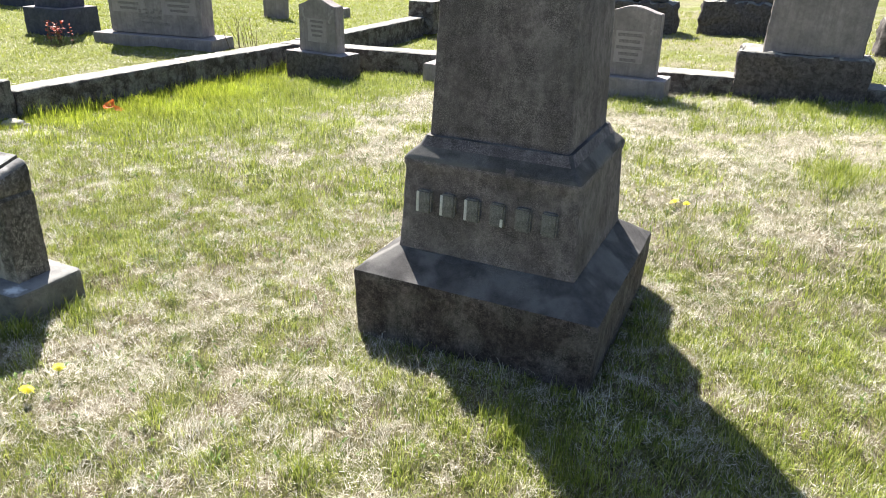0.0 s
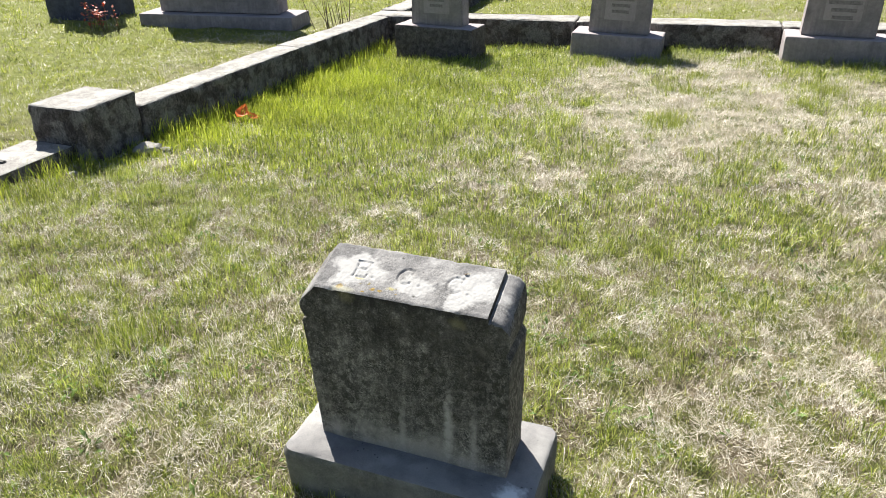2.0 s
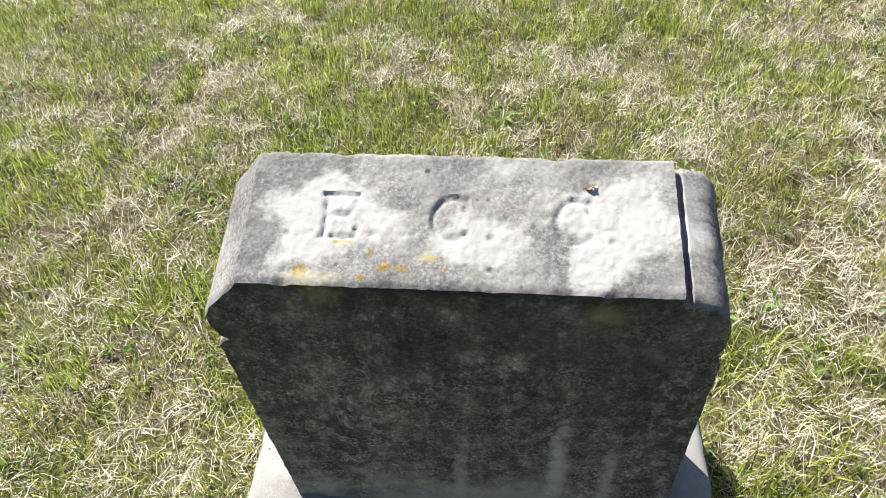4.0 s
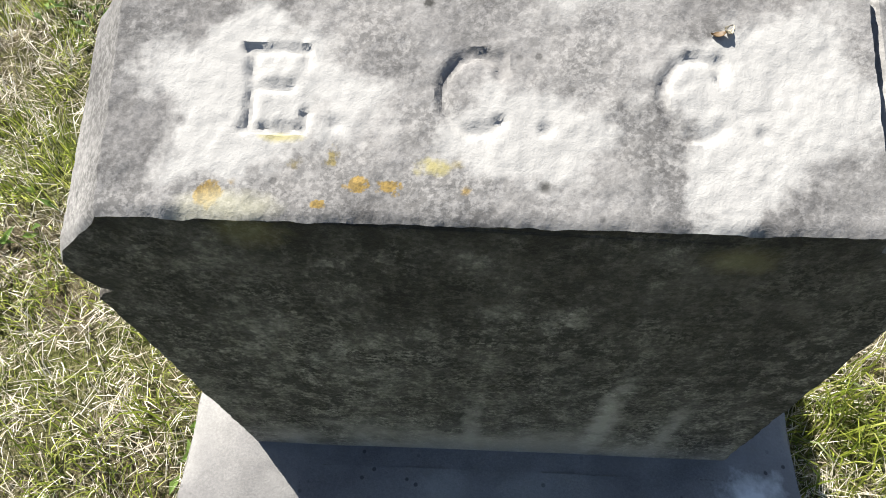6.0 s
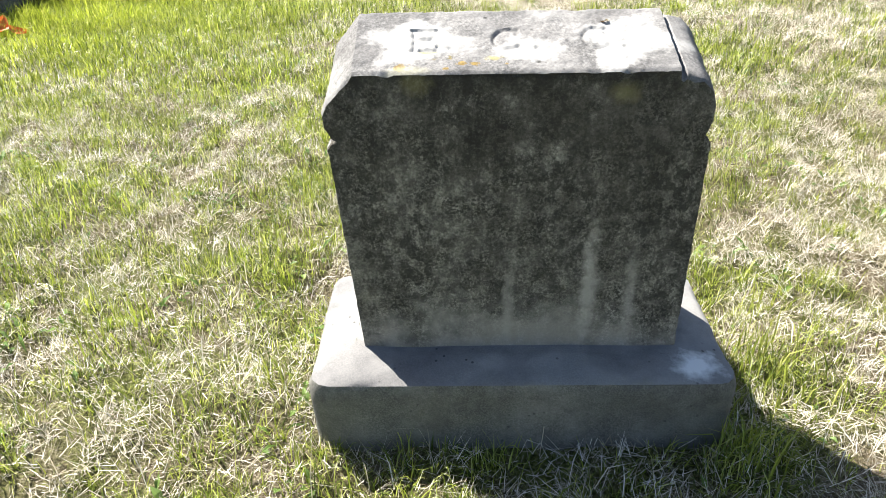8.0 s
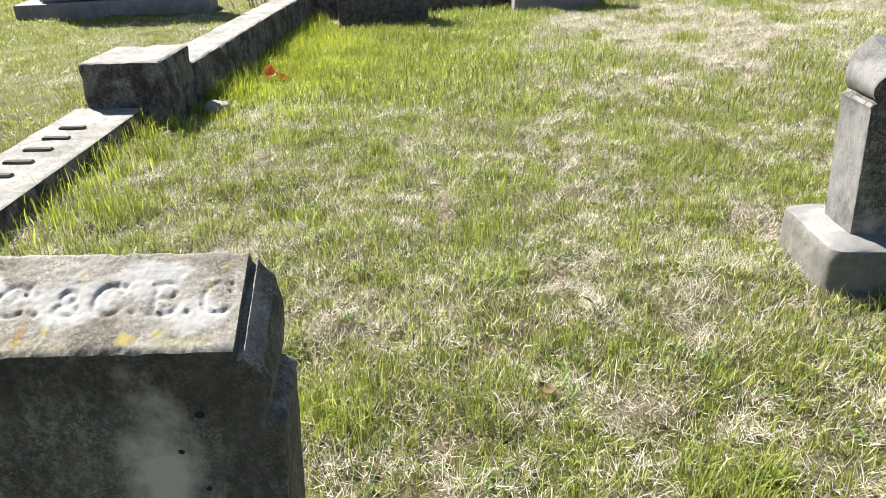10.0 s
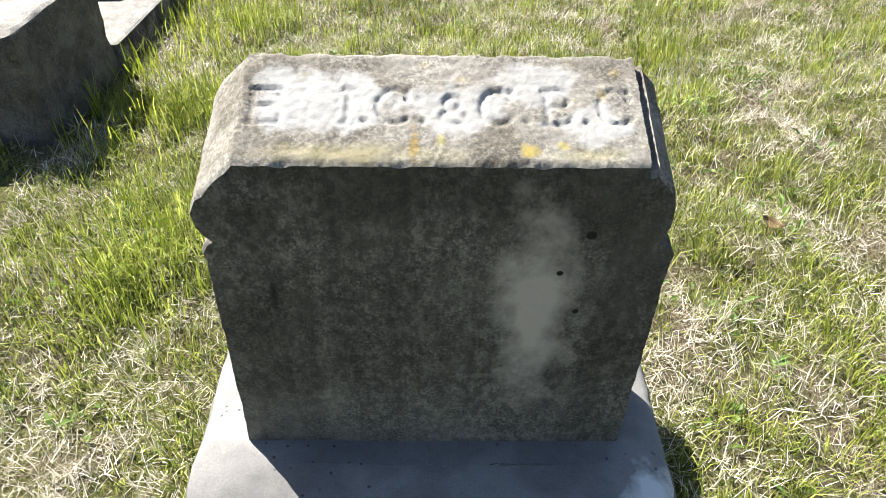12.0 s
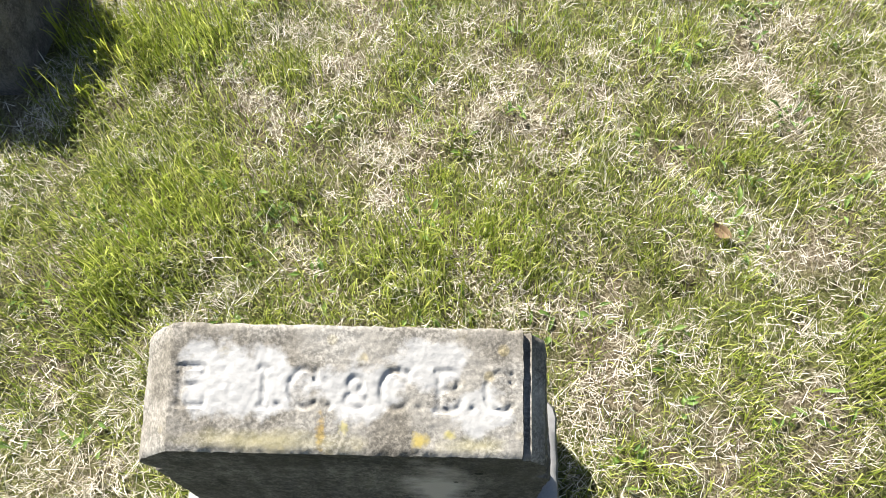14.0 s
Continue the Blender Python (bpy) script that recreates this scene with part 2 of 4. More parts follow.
ROCK = stone("dark_rock_face", (0.0614, 0.0531, 0.053), (0.109, 0.0939, 0.0928), (0.191, 0.165, 0.164), 120, 26, 0.2, 0.2, (0.26, 0.25, 0.235), 0, 0.4, seed=17, bump=1.0, contrast=0.6)
# Kerb tops are paler than the sides, the split set by face direction.
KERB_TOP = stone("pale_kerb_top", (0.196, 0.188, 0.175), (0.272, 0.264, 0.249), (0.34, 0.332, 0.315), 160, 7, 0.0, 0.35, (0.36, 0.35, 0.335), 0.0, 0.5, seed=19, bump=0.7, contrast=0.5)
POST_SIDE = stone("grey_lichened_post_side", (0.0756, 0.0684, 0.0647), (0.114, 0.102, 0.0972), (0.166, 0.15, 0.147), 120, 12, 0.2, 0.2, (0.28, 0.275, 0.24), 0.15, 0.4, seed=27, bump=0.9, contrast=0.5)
SOFT_CUT = stone("weathered_shallow_lettering", (0.173, 0.157, 0.157), (0.219, 0.199, 0.202), (0.266, 0.24, 0.247), 200, 20, seed=29)
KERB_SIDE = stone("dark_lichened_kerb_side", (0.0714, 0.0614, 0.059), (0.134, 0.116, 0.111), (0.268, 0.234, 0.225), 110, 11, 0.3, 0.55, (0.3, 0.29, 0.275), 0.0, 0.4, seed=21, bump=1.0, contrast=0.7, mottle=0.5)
INSCRIBED = stone("dark_cut_lettering", (0.05, 0.05, 0.048), (0.08, 0.08, 0.075), (0.12, 0.12, 0.11), 200, 20, seed=23)
BLUE = stone("blue_grey_granite", (0.05, 0.055, 0.08), (0.075, 0.08, 0.11), (0.1, 0.11, 0.14), 200, 10, seed=25)


def leafy(name, *cols, translucent=0.35, rough=0.55, patch=2.0, spec=0.3):
    """Thin leaf tissue that lets light through, its colour varied blade by blade and patch by patch."""
    k = Nodes(name)
    rnd = k.n.new("ShaderNodeNewGeometry").outputs["Random Per Island"]
    c = k.ramp(rnd, *[(i / max(1, len(cols) - 1), c) for i, c in enumerate(cols)])
    c = k.mix(0.5, c, k.ramp(k.noise(patch, 3, 0.6), (0.3, 0.3), (0.7, 0.75)), "OVERLAY")
    k.done(c, rough, spec)
    t = k.n.new("ShaderNodeBsdfTranslucent")
    k.l.new(c, t.inputs[0])
    m = k.n.new("ShaderNodeMixShader")
    m.inputs[0].default_value = translucent
    k.l.new(k.bsdf.outputs[0], m.inputs[1])
    k.l.new(t.outputs[0], m.inputs[2])
    k.l.new(m.outputs[0], k.out.inputs[0])
    return k.mat


GREEN = leafy("green_grass", (0.035, 0.058, 0.008), (0.15, 0.2, 0.02), (0.3, 0.36, 0.045), (0.48, 0.5, 0.14), translucent=0.42, rough=0.4, spec=0.5)
LUSH = leafy("lush_grass", (0.16, 0.21, 0.015), (0.27, 0.33, 0.026), (0.37, 0.42, 0.048), (0.46, 0.48, 0.1), translucent=0.52, rough=0.45, spec=0.4)
TUFT = leafy("tuft_grass", (0.08, 0.115, 0.012), (0.18, 0.23, 0.026), (0.29, 0.335, 0.05), (0.44, 0.45, 0.14), translucent=0.45, rough=0.42, spec=0.5)
OUTER = leafy("outer_lawn_grass", (0.13, 0.165, 0.022), (0.22, 0.26, 0.04), (0.31, 0.345, 0.06), (0.44, 0.43, 0.15), translucent=0.45, rough=0.45, spec=0.4)
STRAW = leafy("dry_grass", (0.1, 0.075, 0.045), (0.44, 0.39, 0.29), (0.68, 0.63, 0.52), (0.86, 0.82, 0.72), translucent=0.25, rough=0.45, spec=0.5)
WEED = leafy("broad_weed_leaf", (0.06, 0.11, 0.02), (0.11, 0.18, 0.035), (0.17, 0.25, 0.06), translucent=0.25)
YELLOW = leafy("dandelion_petal", (0.85, 0.72, 0.02), (0.9, 0.8, 0.03), translucent=0.25)
ORANGE = leafy("orange_dead_leaf", (0.6, 0.13, 0.03), (0.7, 0.18, 0.05), translucent=0.2)
BROWN = leafy("brown_dead_leaf", (0.1, 0.068, 0.036), (0.15, 0.1, 0.055), translucent=0.15)
REDLEAF = leafy("red_shoot_leaf", (0.35, 0.05, 0.03), (0.5, 0.1, 0.05), translucent=0.2)
TWIG = leafy("dry_stem", (0.1, 0.07, 0.04), (0.16, 0.12, 0.07), translucent=0.0)


def ground_material():
    k = Nodes("dead_thatch_and_soil")
    a, b, f = k.noise(3.5, 6, 0.7), k.noise(14, 6, 0.7), k.noise(170, 4, 0.75)
    straw = k.ramp(f, (0.3, (0.045, 0.034, 0.021)), (0.5, (0.16, 0.13, 0.083)), (0.68, (0.35, 0.31, 0.22)))
    moss = k.ramp(f, (0.3, (0.03, 0.038, 0.01)), (0.5, (0.12, 0.145, 0.03)), (0.7, (0.25, 0.275, 0.08)))
    xyz = k.n.new("ShaderNodeSeparateXYZ")
    k.l.new(k.co, xyz.inputs[0])
    bleached = k.ramp(f, (0.3, (0.11, 0.092, 0.06)), (0.5, (0.28, 0.248, 0.18)), (0.68, (0.47, 0.43, 0.335)))
    straw = k.mix(k.ramp(k.math("MULTIPLY", k.math("SUBTRACT", xyz.outputs[1], 1.2), 0.5), (0.0, 0), (1.0, 1)), straw, bleached)
    c = k.mix(k.ramp(a, (0.42, 0), (0.58, 0.8)), straw, moss)
    beyond = k.math("MAXIMUM", k.math("MULTIPLY", k.math("SUBTRACT", xyz.outputs[1], 6.1), 2.0), k.math("MULTIPLY", k.math("SUBTRACT", -2.7, xyz.outputs[0]), 0.7))
    c = k.mix(k.ramp(beyond, (0.0, 0), (1.0, 0.85)), c, k.ramp(f, (0.3, (0.08, 0.1, 0.02)), (0.7, (0.27, 0.3, 0.075))))
    dry = k.math("MULTIPLY", k.ramp(k.noise(0.55, 4, 0.6), (0.45, 0), (0.6, 1)), k.ramp(k.math("ADD", k.math("MULTIPLY", xyz.outputs[0], 0.3), 0.7), (0.0, 0), (1.0, 0.8)))
    c = k.mix(k.math("MULTIPLY", dry, k.ramp(beyond, (0.0, 0), (1.0, 1))), c, bleached)
    # Dark spots are bare soil plus the shade between clumps, put into colour.
    c = k.mix(k.ramp(b, (0.53, 0), (0.66, 0.75)), c, (0.05, 0.038, 0.025))
    k.bump(k.math("ADD", f, b), 1.0, 0.02)
    return k.done(c, 0.95, 0.1)


GROUND = ground_material()


# ---- helpers for building ----
def mesh_of(bm, name, *mats, smooth=True):
    me = bpy.data.meshes.new(name)
    bm.normal_update()
    bm.to_mesh(me)
    bm.free()
    for m in mats:
        me.materials.append(m)
    if smooth:
        me.shade_smooth()
        me.set_sharp_from_angle(angle=radians(38))
    return me


def thing(name, m, label, category, group="", kind=""):
    ob = new(name)
    ob.empty_display_size = 0.1
    ob.matrix_world = m
    return tagged(ob, label, category, group, kind)


def part(name, bm, mats, parent, label="", m=None, smooth=True):
    ob = new(name, mesh_of(bm, name, *(mats if isinstance(mats, (tuple, list)) else (mats,)), smooth=smooth))
    ob.parent = parent
    if m:
        ob.matrix_local = m
    return tagged(ob, label)


def roughen(bm, amount, scale, seed=0.0, detail=0.35, keep=None):
    """Weather a surface: move each corner along its normal by smooth noise at two sizes."""
    bm.normal_update()
    for v in bm.verts:
        if keep and keep(v.co):
            continue
        p = v.co * scale + Vector((seed, seed * 2, seed * 3))
        v.co += v.normal * (amount * (noise.noise(p) + detail * noise.noise(p * 4.1)))


def rings(levels, step=0.04, r=0.008):
    """A stack of rectangles (half width, half depth, z) with small rounded corners, skinned and closed."""
    bm = bmesh.new()
    hx, hy = max(l[0] for l in levels), max(l[1] for l in levels)
    nx, ny = max(2, int(2 * hx / step)), max(2, int(2 * hy / step))
    out = []
    full = []
    for (a, b) in zip(levels, levels[1:]):
        n = max(1, int(math.dist(a, b) / step))
        full += [tuple(a[i] + (b[i] - a[i]) * j / n for i in range(3)) for j in range(n)]
    full.append(levels[-1])
    for x, y, z in full:
        q = min(r, x * 0.5, y * 0.5)
        loop = []
        for sx, sy, a0 in ((1, -1, -90), (1, 1, 0), (-1, 1, 90), (-1, -1, 180)):
            for a in (0, 30, 60, 90):
                t = radians(a0 + a)
                loop.append((sx * (x - q) + q * math.cos(t), sy * (y - q) + q * math.sin(t)))
            n = ny if a0 in (-90, 90) else nx
            ex, ey = loop[-1]
            if a0 == -90:
                end = (x, y - q)
            elif a0 == 0:
                end = (-(x - q), y)
            elif a0 == 90:
                end = (-x, -(y - q))
            else:
                end = (x - q, -y)
            loop += [(ex + (end[0] - ex) * j / n, ey + (end[1] - ey) * j / n) for j in range(1, n)]
        out.append([bm.verts.new((px, py, z)) for px, py in loop])
    for lo, hi in zip(out, out[1:]):
        for i in range(len(lo)):
            j = (i + 1) % len(lo)
            bm.faces.new((lo[i], lo[j], hi[j], hi[i]))
    top = bm.faces.new(out[-1])
    bm.faces.new(out[0][::-1])
    bmesh.ops.inset_region(bm, faces=[top], thickness=min(0.02, levels[-1][0] * 0.3), depth=0)
    return bm


def block(w, d, h, bevel=0.01, step=0.05, rough=0.003, scale=9.0, seed=0.0, top_rough=None, z0=0.0):
    """A stone block with rounded, uneven edges; its base is at z0."""
    b = bevel
    bm = rings([(w / 2, d / 2, z0), (w / 2, d / 2, z0 + h - b), (w / 2 - b * 0.3, d / 2 - b * 0.3, z0 + h - b * 0.3), (w / 2 - b, d / 2 - b, z0 + h)], step, b)
    roughen(bm, rough, scale, seed)
    return bm


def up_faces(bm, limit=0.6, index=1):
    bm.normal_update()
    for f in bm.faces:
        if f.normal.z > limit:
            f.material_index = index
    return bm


def bar(w, h, t, bevel=0.002):
    """A plain raised bar in the xz plane, facing -y."""
    bm = bmesh.new()
    bmesh.ops.create_cube(bm, size=1)
    bmesh.ops.scale(bm, vec=(w, t, h), verts=bm.verts)
    bmesh.ops.bevel(bm, geom=bm.edges[:], offset=min(bevel, t * 0.4), segments=2, affect="EDGES")
    return bm


def ease(a, b, x):
    x = np.clip((x - a) / (b - a), 0, 1)
    return x * x * (3 - 2 * x)


def level(x, y):
    """Height of the lawn: flat by the markers, falling to one side and rising to the other farther on."""
    s = ease(1.0, 3.6, y)
    far = 1 - 0.6 * ease(7, 14, y)
    own = s * far * (0.05 * (np.clip(x, -3.0, 3.6) + 0.5) - 0.02 * np.clip(y - 2, 0, 5))
    return own * (1 - ease(2.75, 2.85, -x)) + 0.01 * ease(2.75, 2.85, -x)


class Field:
    """Smooth random values over the plan."""

    def __init__(self, seed, size):
        self.g, self.size = np.random.RandomState(seed).rand(64, 64), size

    def __call__(self, x, y):
        u, v = np.asarray(x) / self.size + 500.3, np.asarray(y) / self.size + 500.7
        i, j = np.floor(u).astype(int), np.floor(v).astype(int)
        a, b = u - i, v - j
        a, b = a * a * (3 - 2 * a), b * b * (3 - 2 * b)
        g = lambda p, q: self.g[p % 64, q % 64]  # noqa: E731
        return (g(i, j) * (1 - a) + g(i + 1, j) * a) * (1 - b) + (g(i, j + 1) * (1 - a) + g(i + 1, j + 1) * a) * b


LUMPS, LUMPS2 = Field(3, 0.22), Field(4, 0.07)


def soil(x, y):
    return level(x, y) + 0.028 * (LUMPS(x, y) - 0.5) + 0.022 * (LUMPS2(x, y) - 0.5) - 0.012


# ---- ground ----
def build_ground():
    def axis(lo, hi, step, far):
        near = np.arange(lo, hi + 1e-6, step)
        out = [step * 1.35]
        while sum(out) < far:
            out.append(out[-1] * 1.35)
        w = np.cumsum(out)
        return np.concatenate([lo - w[::-1], near, hi + w])

    xs, ys = axis(-4.2, 4.2, 0.05, 600), axis(-2.4, 6.6, 0.05, 900)
    gx, gy = np.meshgrid(xs, ys)
    gz = soil(gx, gy)
    co = np.stack([gx, gy, gz], -1).reshape(-1, 3)
    nx, ny = len(xs), len(ys)
    i = (np.arange(ny - 1)[:, None] * nx + np.arange(nx - 1)).ravel()
    quads = np.stack([i, i + 1, i + nx + 1, i + nx], -1)
    me = bpy.data.meshes.new("ground")
    me.from_pydata(co.tolist(), [], quads.tolist())
    me.materials.append(GROUND)
    me.shade_smooth()
    tagged(new("ground", me), "patchy spring lawn with dry thatch and bare soil", "ground", kind="structure")


build_ground()


# ---- kerbs, gate posts and the step ----
def kerb(x0, y0, x1, y1, width, top0, top1, seed, name="plot_kerb"):
    """A length of dressed kerb from one end of its centre line to the other."""
    n = math.dist((x0, y0), (x1, y1))
    turn = math.degrees(math.atan2(y1 - y0, x1 - x0))
    drop = math.degrees(math.atan2(top1 - top0, n))
    bm = block(n - 0.006, width, 0.36, 0.02, 0.035, 0.011, 13, seed, z0=-0.36)
    ob = thing(name, pose((x0 + x1) / 2, (y0 + y1) / 2, (top0 + top1) / 2, 0, -drop, turn), "long weathered stone kerb with dark lichened sides and pale top", "kerb", "kerbs round the plot")
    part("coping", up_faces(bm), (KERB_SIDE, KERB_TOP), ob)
    return ob


kerb(-2.785, 2.14, -2.785, 4.05, 0.25, 0.195, 0.16, 1)
kerb(-2.785, 4.05, -2.785, 5.85, 0.25, 0.16, 0.115, 2)
kerb(-2.785, 6.2, -2.785, 9.4, 0.27, 0.12, 0.12, 3)
kerb(-2.91, 6.02, -0.72, 6.02, 0.32, 0.115, 0.165, 4)
kerb(-0.72, 6.02, 1.1, 6.02, 0.32, 0.165, 0.215, 5)
kerb(1.1, 6.02, 2.45, 6.02, 0.32, 0.215, 0.25, 6)
kerb(3.55, 6.02, 6.2, 6.02, 0.32, 0.27, 0.3, 7)
kerb(-2.785, 9.95, -2.785, 13.5, 0.27, 0.16, 0.2, 8)


def post(x, y, w, d, top, seed, label, side=KERB_SIDE):
    ob = thing("gate_post", pose(x, y, 0), label, "kerb post", "posts of the plot kerb")
    bm = block(w, d, top + 0.15, 0.016, 0.022, 0.011, 17, seed, z0=-0.15)
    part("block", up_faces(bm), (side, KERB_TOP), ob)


post(-2.865, 1.91, 0.39, 0.44, 0.287, 1, "squat square kerb post with pale top and lichened sides")
post(-3.0, 0.02, 0.42, 0.44, 0.282, 2, "squat square kerb post with pale top beside the step", POST_SIDE)
post(-2.75, 9.68, 0.45, 0.45, 0.36, 3, "squat square kerb post at the far end of the kerb")


def step_stone():
    ob = thing("entrance_step", pose(-2.95, 0.965, 0.075), "low stone entrance step with worn lettering between two posts", "step")
    bm = block(0.34, 1.45, 0.2, 0.012, 0.05, 0.005, 8, 5, z0=-0.2)
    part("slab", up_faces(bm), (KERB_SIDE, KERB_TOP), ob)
    for i in range(6):
        part("letter_bar", bar(0.034, 0.115, 0.012, 0.004), INSCRIBED, ob, "dark raised bar in place of a letter", pose(-0.02, -0.37 + 0.15 * i, 0.004, 90, 0, 90))


step_stone()


# ---- markers with rolled shoulders ----
def arc(cx, cy, rx, ry, a0, a1, n=14):
    return [(cx + rx * math.cos(radians(a0 + (a1 - a0) * i / n)), cy + ry * math.sin(radians(a0 + (a1 - a0) * i / n))) for i in range(n + 1)]


def strokes(char):
    """A cut letter as runs of points on a unit height, its middle at 0."""
    if char == "E":
        return [[(-0.3, 0), (-0.3, 1)], [(-0.38, 1), (0.32, 1), (0.34, 0.82)], [(-0.3, 0.52), (0.16, 0.52)], [(-0.38, 0), (0.34, 0), (0.36, 0.2)]]
    if char == "C":
        return [arc(0.02, 0.5, 0.4, 0.5, 48, 315), [(0.3, 0.72), (0.31, 0.98)]]
    if char == "I":
        return [[(0, 0), (0, 1)], [(-0.12, 1), (0.12, 1)], [(-0.12, 0), (0.12, 0)]]
    if char == "B":
        return [[(-0.28, 0), (-0.28, 1)], [(-0.36, 1), (0.0, 1)] + arc(0, 0.76, 0.24, 0.24, 90, -90) + [(-0.28, 0.52)], [(0.0, 0.52)] + arc(0, 0.26, 0.3, 0.26, 90, -90) + [(-0.36, 0)]]
    if char == "&":
        return [arc(-0.08, 0.62, 0.17, 0.19, -60, 240), [(-0.18, 0.46), (0.3, 0.05)], arc(-0.05, 0.2, 0.27, 0.2, 130, 380)]
    return [[(0, 0.06), (0.001, 0.06)]]


WORN = Field(21, 0.02)


def groove(letters, height, width, depth):
    """How deep a worn V cut is at a place on a face, given by arrays of u along the line and v up from its middle."""
    runs = [(x + a[0] * height, (a[1] - 0.5) * height, x + b[0] * height, (b[1] - 0.5) * height, 1.25 if char == "." else 1.0) for char, x in letters for run in strokes(char) for a, b in zip(run, run[1:])]

    def cut(u, v):
        best = np.zeros_like(u)
        for ax, ay, bx, by, fat in runs:
            dx, dy = bx - ax, by - ay
            k = np.clip(((u - ax) * dx + (v - ay) * dy) / (dx * dx + dy * dy + 1e-12), 0, 1)
            d = np.hypot(u - ax - k * dx, v - ay - k * dy) / (width * fat)
            best = np.maximum(best, 1 - d)
        return depth * ease(0, 0.75, best) * (0.65 + 0.6 * WORN(u + letters[0][1] * 9, v))

    return cut


def marker_die(wb, wl, wr, ear, h, t, rise, tl, tr, seed, cut):
    """The upright: front outline with a nick and a rolled shoulder on each side, a sloping top with cut letters, run from front to back."""
    hb = wb / 2
    left = [(-hb, 0), (-wl + 0.002, h - 0.112), (-wl, h - 0.104), (-wl + 0.006, h - 0.096), (-wl + 0.014, h - 0.09), (-wl + 0.006, h - 0.083), (-wl - 0.001, h - 0.07), (-wl - 0.002, h - 0.055), (-wl + 0.005, h - 0.04), (-wl + 0.018, h - 0.027), (tl, h)]
    right = [(tr, h), (tr + 0.002, h - 0.012), (tr + 0.006, h - 0.012), (tr + 0.01, h - 0.008), (ear - 0.02, h - 0.014), (ear - 0.006, h - 0.028), (ear, h - 0.048), (ear, h - 0.068), (ear - 0.004, h - 0.082), (ear - 0.008, h - 0.09), (wr - 0.004, h - 0.098), (wr, h - 0.106), (wr - 0.002, h - 0.114), (hb, 0)]
    pts = []
    line = left + right
    for a, b in zip(line, line[1:] + line[:1]):
        n = max(1, int(math.dist(a, b) / (0.0022 if a[1] == b[1] == h else 0.008 if a[1] + b[1] > 0 else 0.05)))
        pts += [(a[0] + (b[0] - a[0]) * j / n, a[1] + (b[1] - a[1]) * j / n) for j in range(n)]
    bm = bmesh.new()
    ny = 60
    loops = []
    px, pz = np.array([p[0] for p in pts]), np.array([p[1] for p in pts])
    flat = (pz > h - 1e-6) & (px > tl) & (px < tr)
    for j in range(ny + 1):
        y = t * j / ny
        edge = max(0, 1 - min(y, t - y) / 0.007) ** 2
        dip = cut(px, np.full(len(px), (y - t / 2) * math.hypot(1, rise / t))) * flat
        row = []
        for i, (x, z) in enumerate(pts):
            k = max(0.0, (z - (h - 0.09)) / 0.09)
            e = 0.0042 * edge * (0.55 + 1.5 * max(0, noise.noise(Vector((x * 45, z * 45, seed + (j > ny / 2))))))
            zz = z + rise * (j / ny) * min(1, k * 1.6) - dip[i]
            row.append(bm.verts.new((x * (1 - e * 1.5), y, zz - e * min(1, z / 0.05))))
        loops.append(row)
    n = len(pts)
    for a, b in zip(loops, loops[1:]):
        for i in range(n):
            bm.faces.new((a[i], b[i], b[(i + 1) % n], a[(i + 1) % n]))
    front = bm.faces.new(loops[0])
    back = bm.faces.new(loops[-1][::-1])
    bmesh.ops.recalc_face_normals(bm, faces=bm.faces)
    roughen(bm, 0.0012, 40, seed, 0.7, keep=lambda c: c.z < 0.004)
    roughen(bm, 0.00022, 330, seed, 0.5, keep=lambda c: c.z < h - 0.13)
    bm.normal_update()
    for f in bm.faces:
        # Left side shares the pale top stone, its sunlight put into the colour.
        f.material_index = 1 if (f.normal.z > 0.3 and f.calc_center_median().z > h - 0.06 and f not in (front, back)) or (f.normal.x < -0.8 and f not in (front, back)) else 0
    return bm


def marker(m, label, face, top, text, size, wb, wl, wr, ear, h, t, rise, tl, tr, base, seed):
    ob = thing("grave_marker", m, label, "gravestone", "small grave markers in the plot")
    bw, bf, bb, bz, bh = base
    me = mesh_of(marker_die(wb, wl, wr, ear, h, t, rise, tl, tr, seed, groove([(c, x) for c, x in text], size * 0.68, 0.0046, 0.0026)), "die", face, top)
    for p in me.polygons:
        if p.area > 0.05:
            p.use_smooth = False
    die = new("die", me)
    die.parent = ob
    die.matrix_local = pose(0, 0, bz)
    tagged(die, "upright stone with rolled shoulders and worn initials on its sloping top")
    bx, by, q = bw / 2, (bb - bf) / 2, 0.014
    bm = rings([(bx, by, bz - bh), (bx, by, bz - q - 0.006), (bx - q * 0.3, by - q * 0.3, bz - q * 0.3 - 0.006), (bx - q, by - q, bz - 0.006), (bx * 0.8, by * 0.6, bz + 0.002)], 0.02, 0.03)
    roughen(bm, 0.004, 9, seed + 3)
    roughen(bm, 0.0025, 45, seed + 5)
    part("base", up_faces(bm, 0.75), (BASE, BASE_TOP), ob, "pale cement base with rounded edges", pose(0, (bf + bb) / 2, 0))
    return ob


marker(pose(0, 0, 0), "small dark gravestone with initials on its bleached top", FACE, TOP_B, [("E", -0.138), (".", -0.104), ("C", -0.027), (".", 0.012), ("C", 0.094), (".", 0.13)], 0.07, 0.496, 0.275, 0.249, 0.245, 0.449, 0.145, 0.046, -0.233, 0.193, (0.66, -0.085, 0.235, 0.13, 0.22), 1)
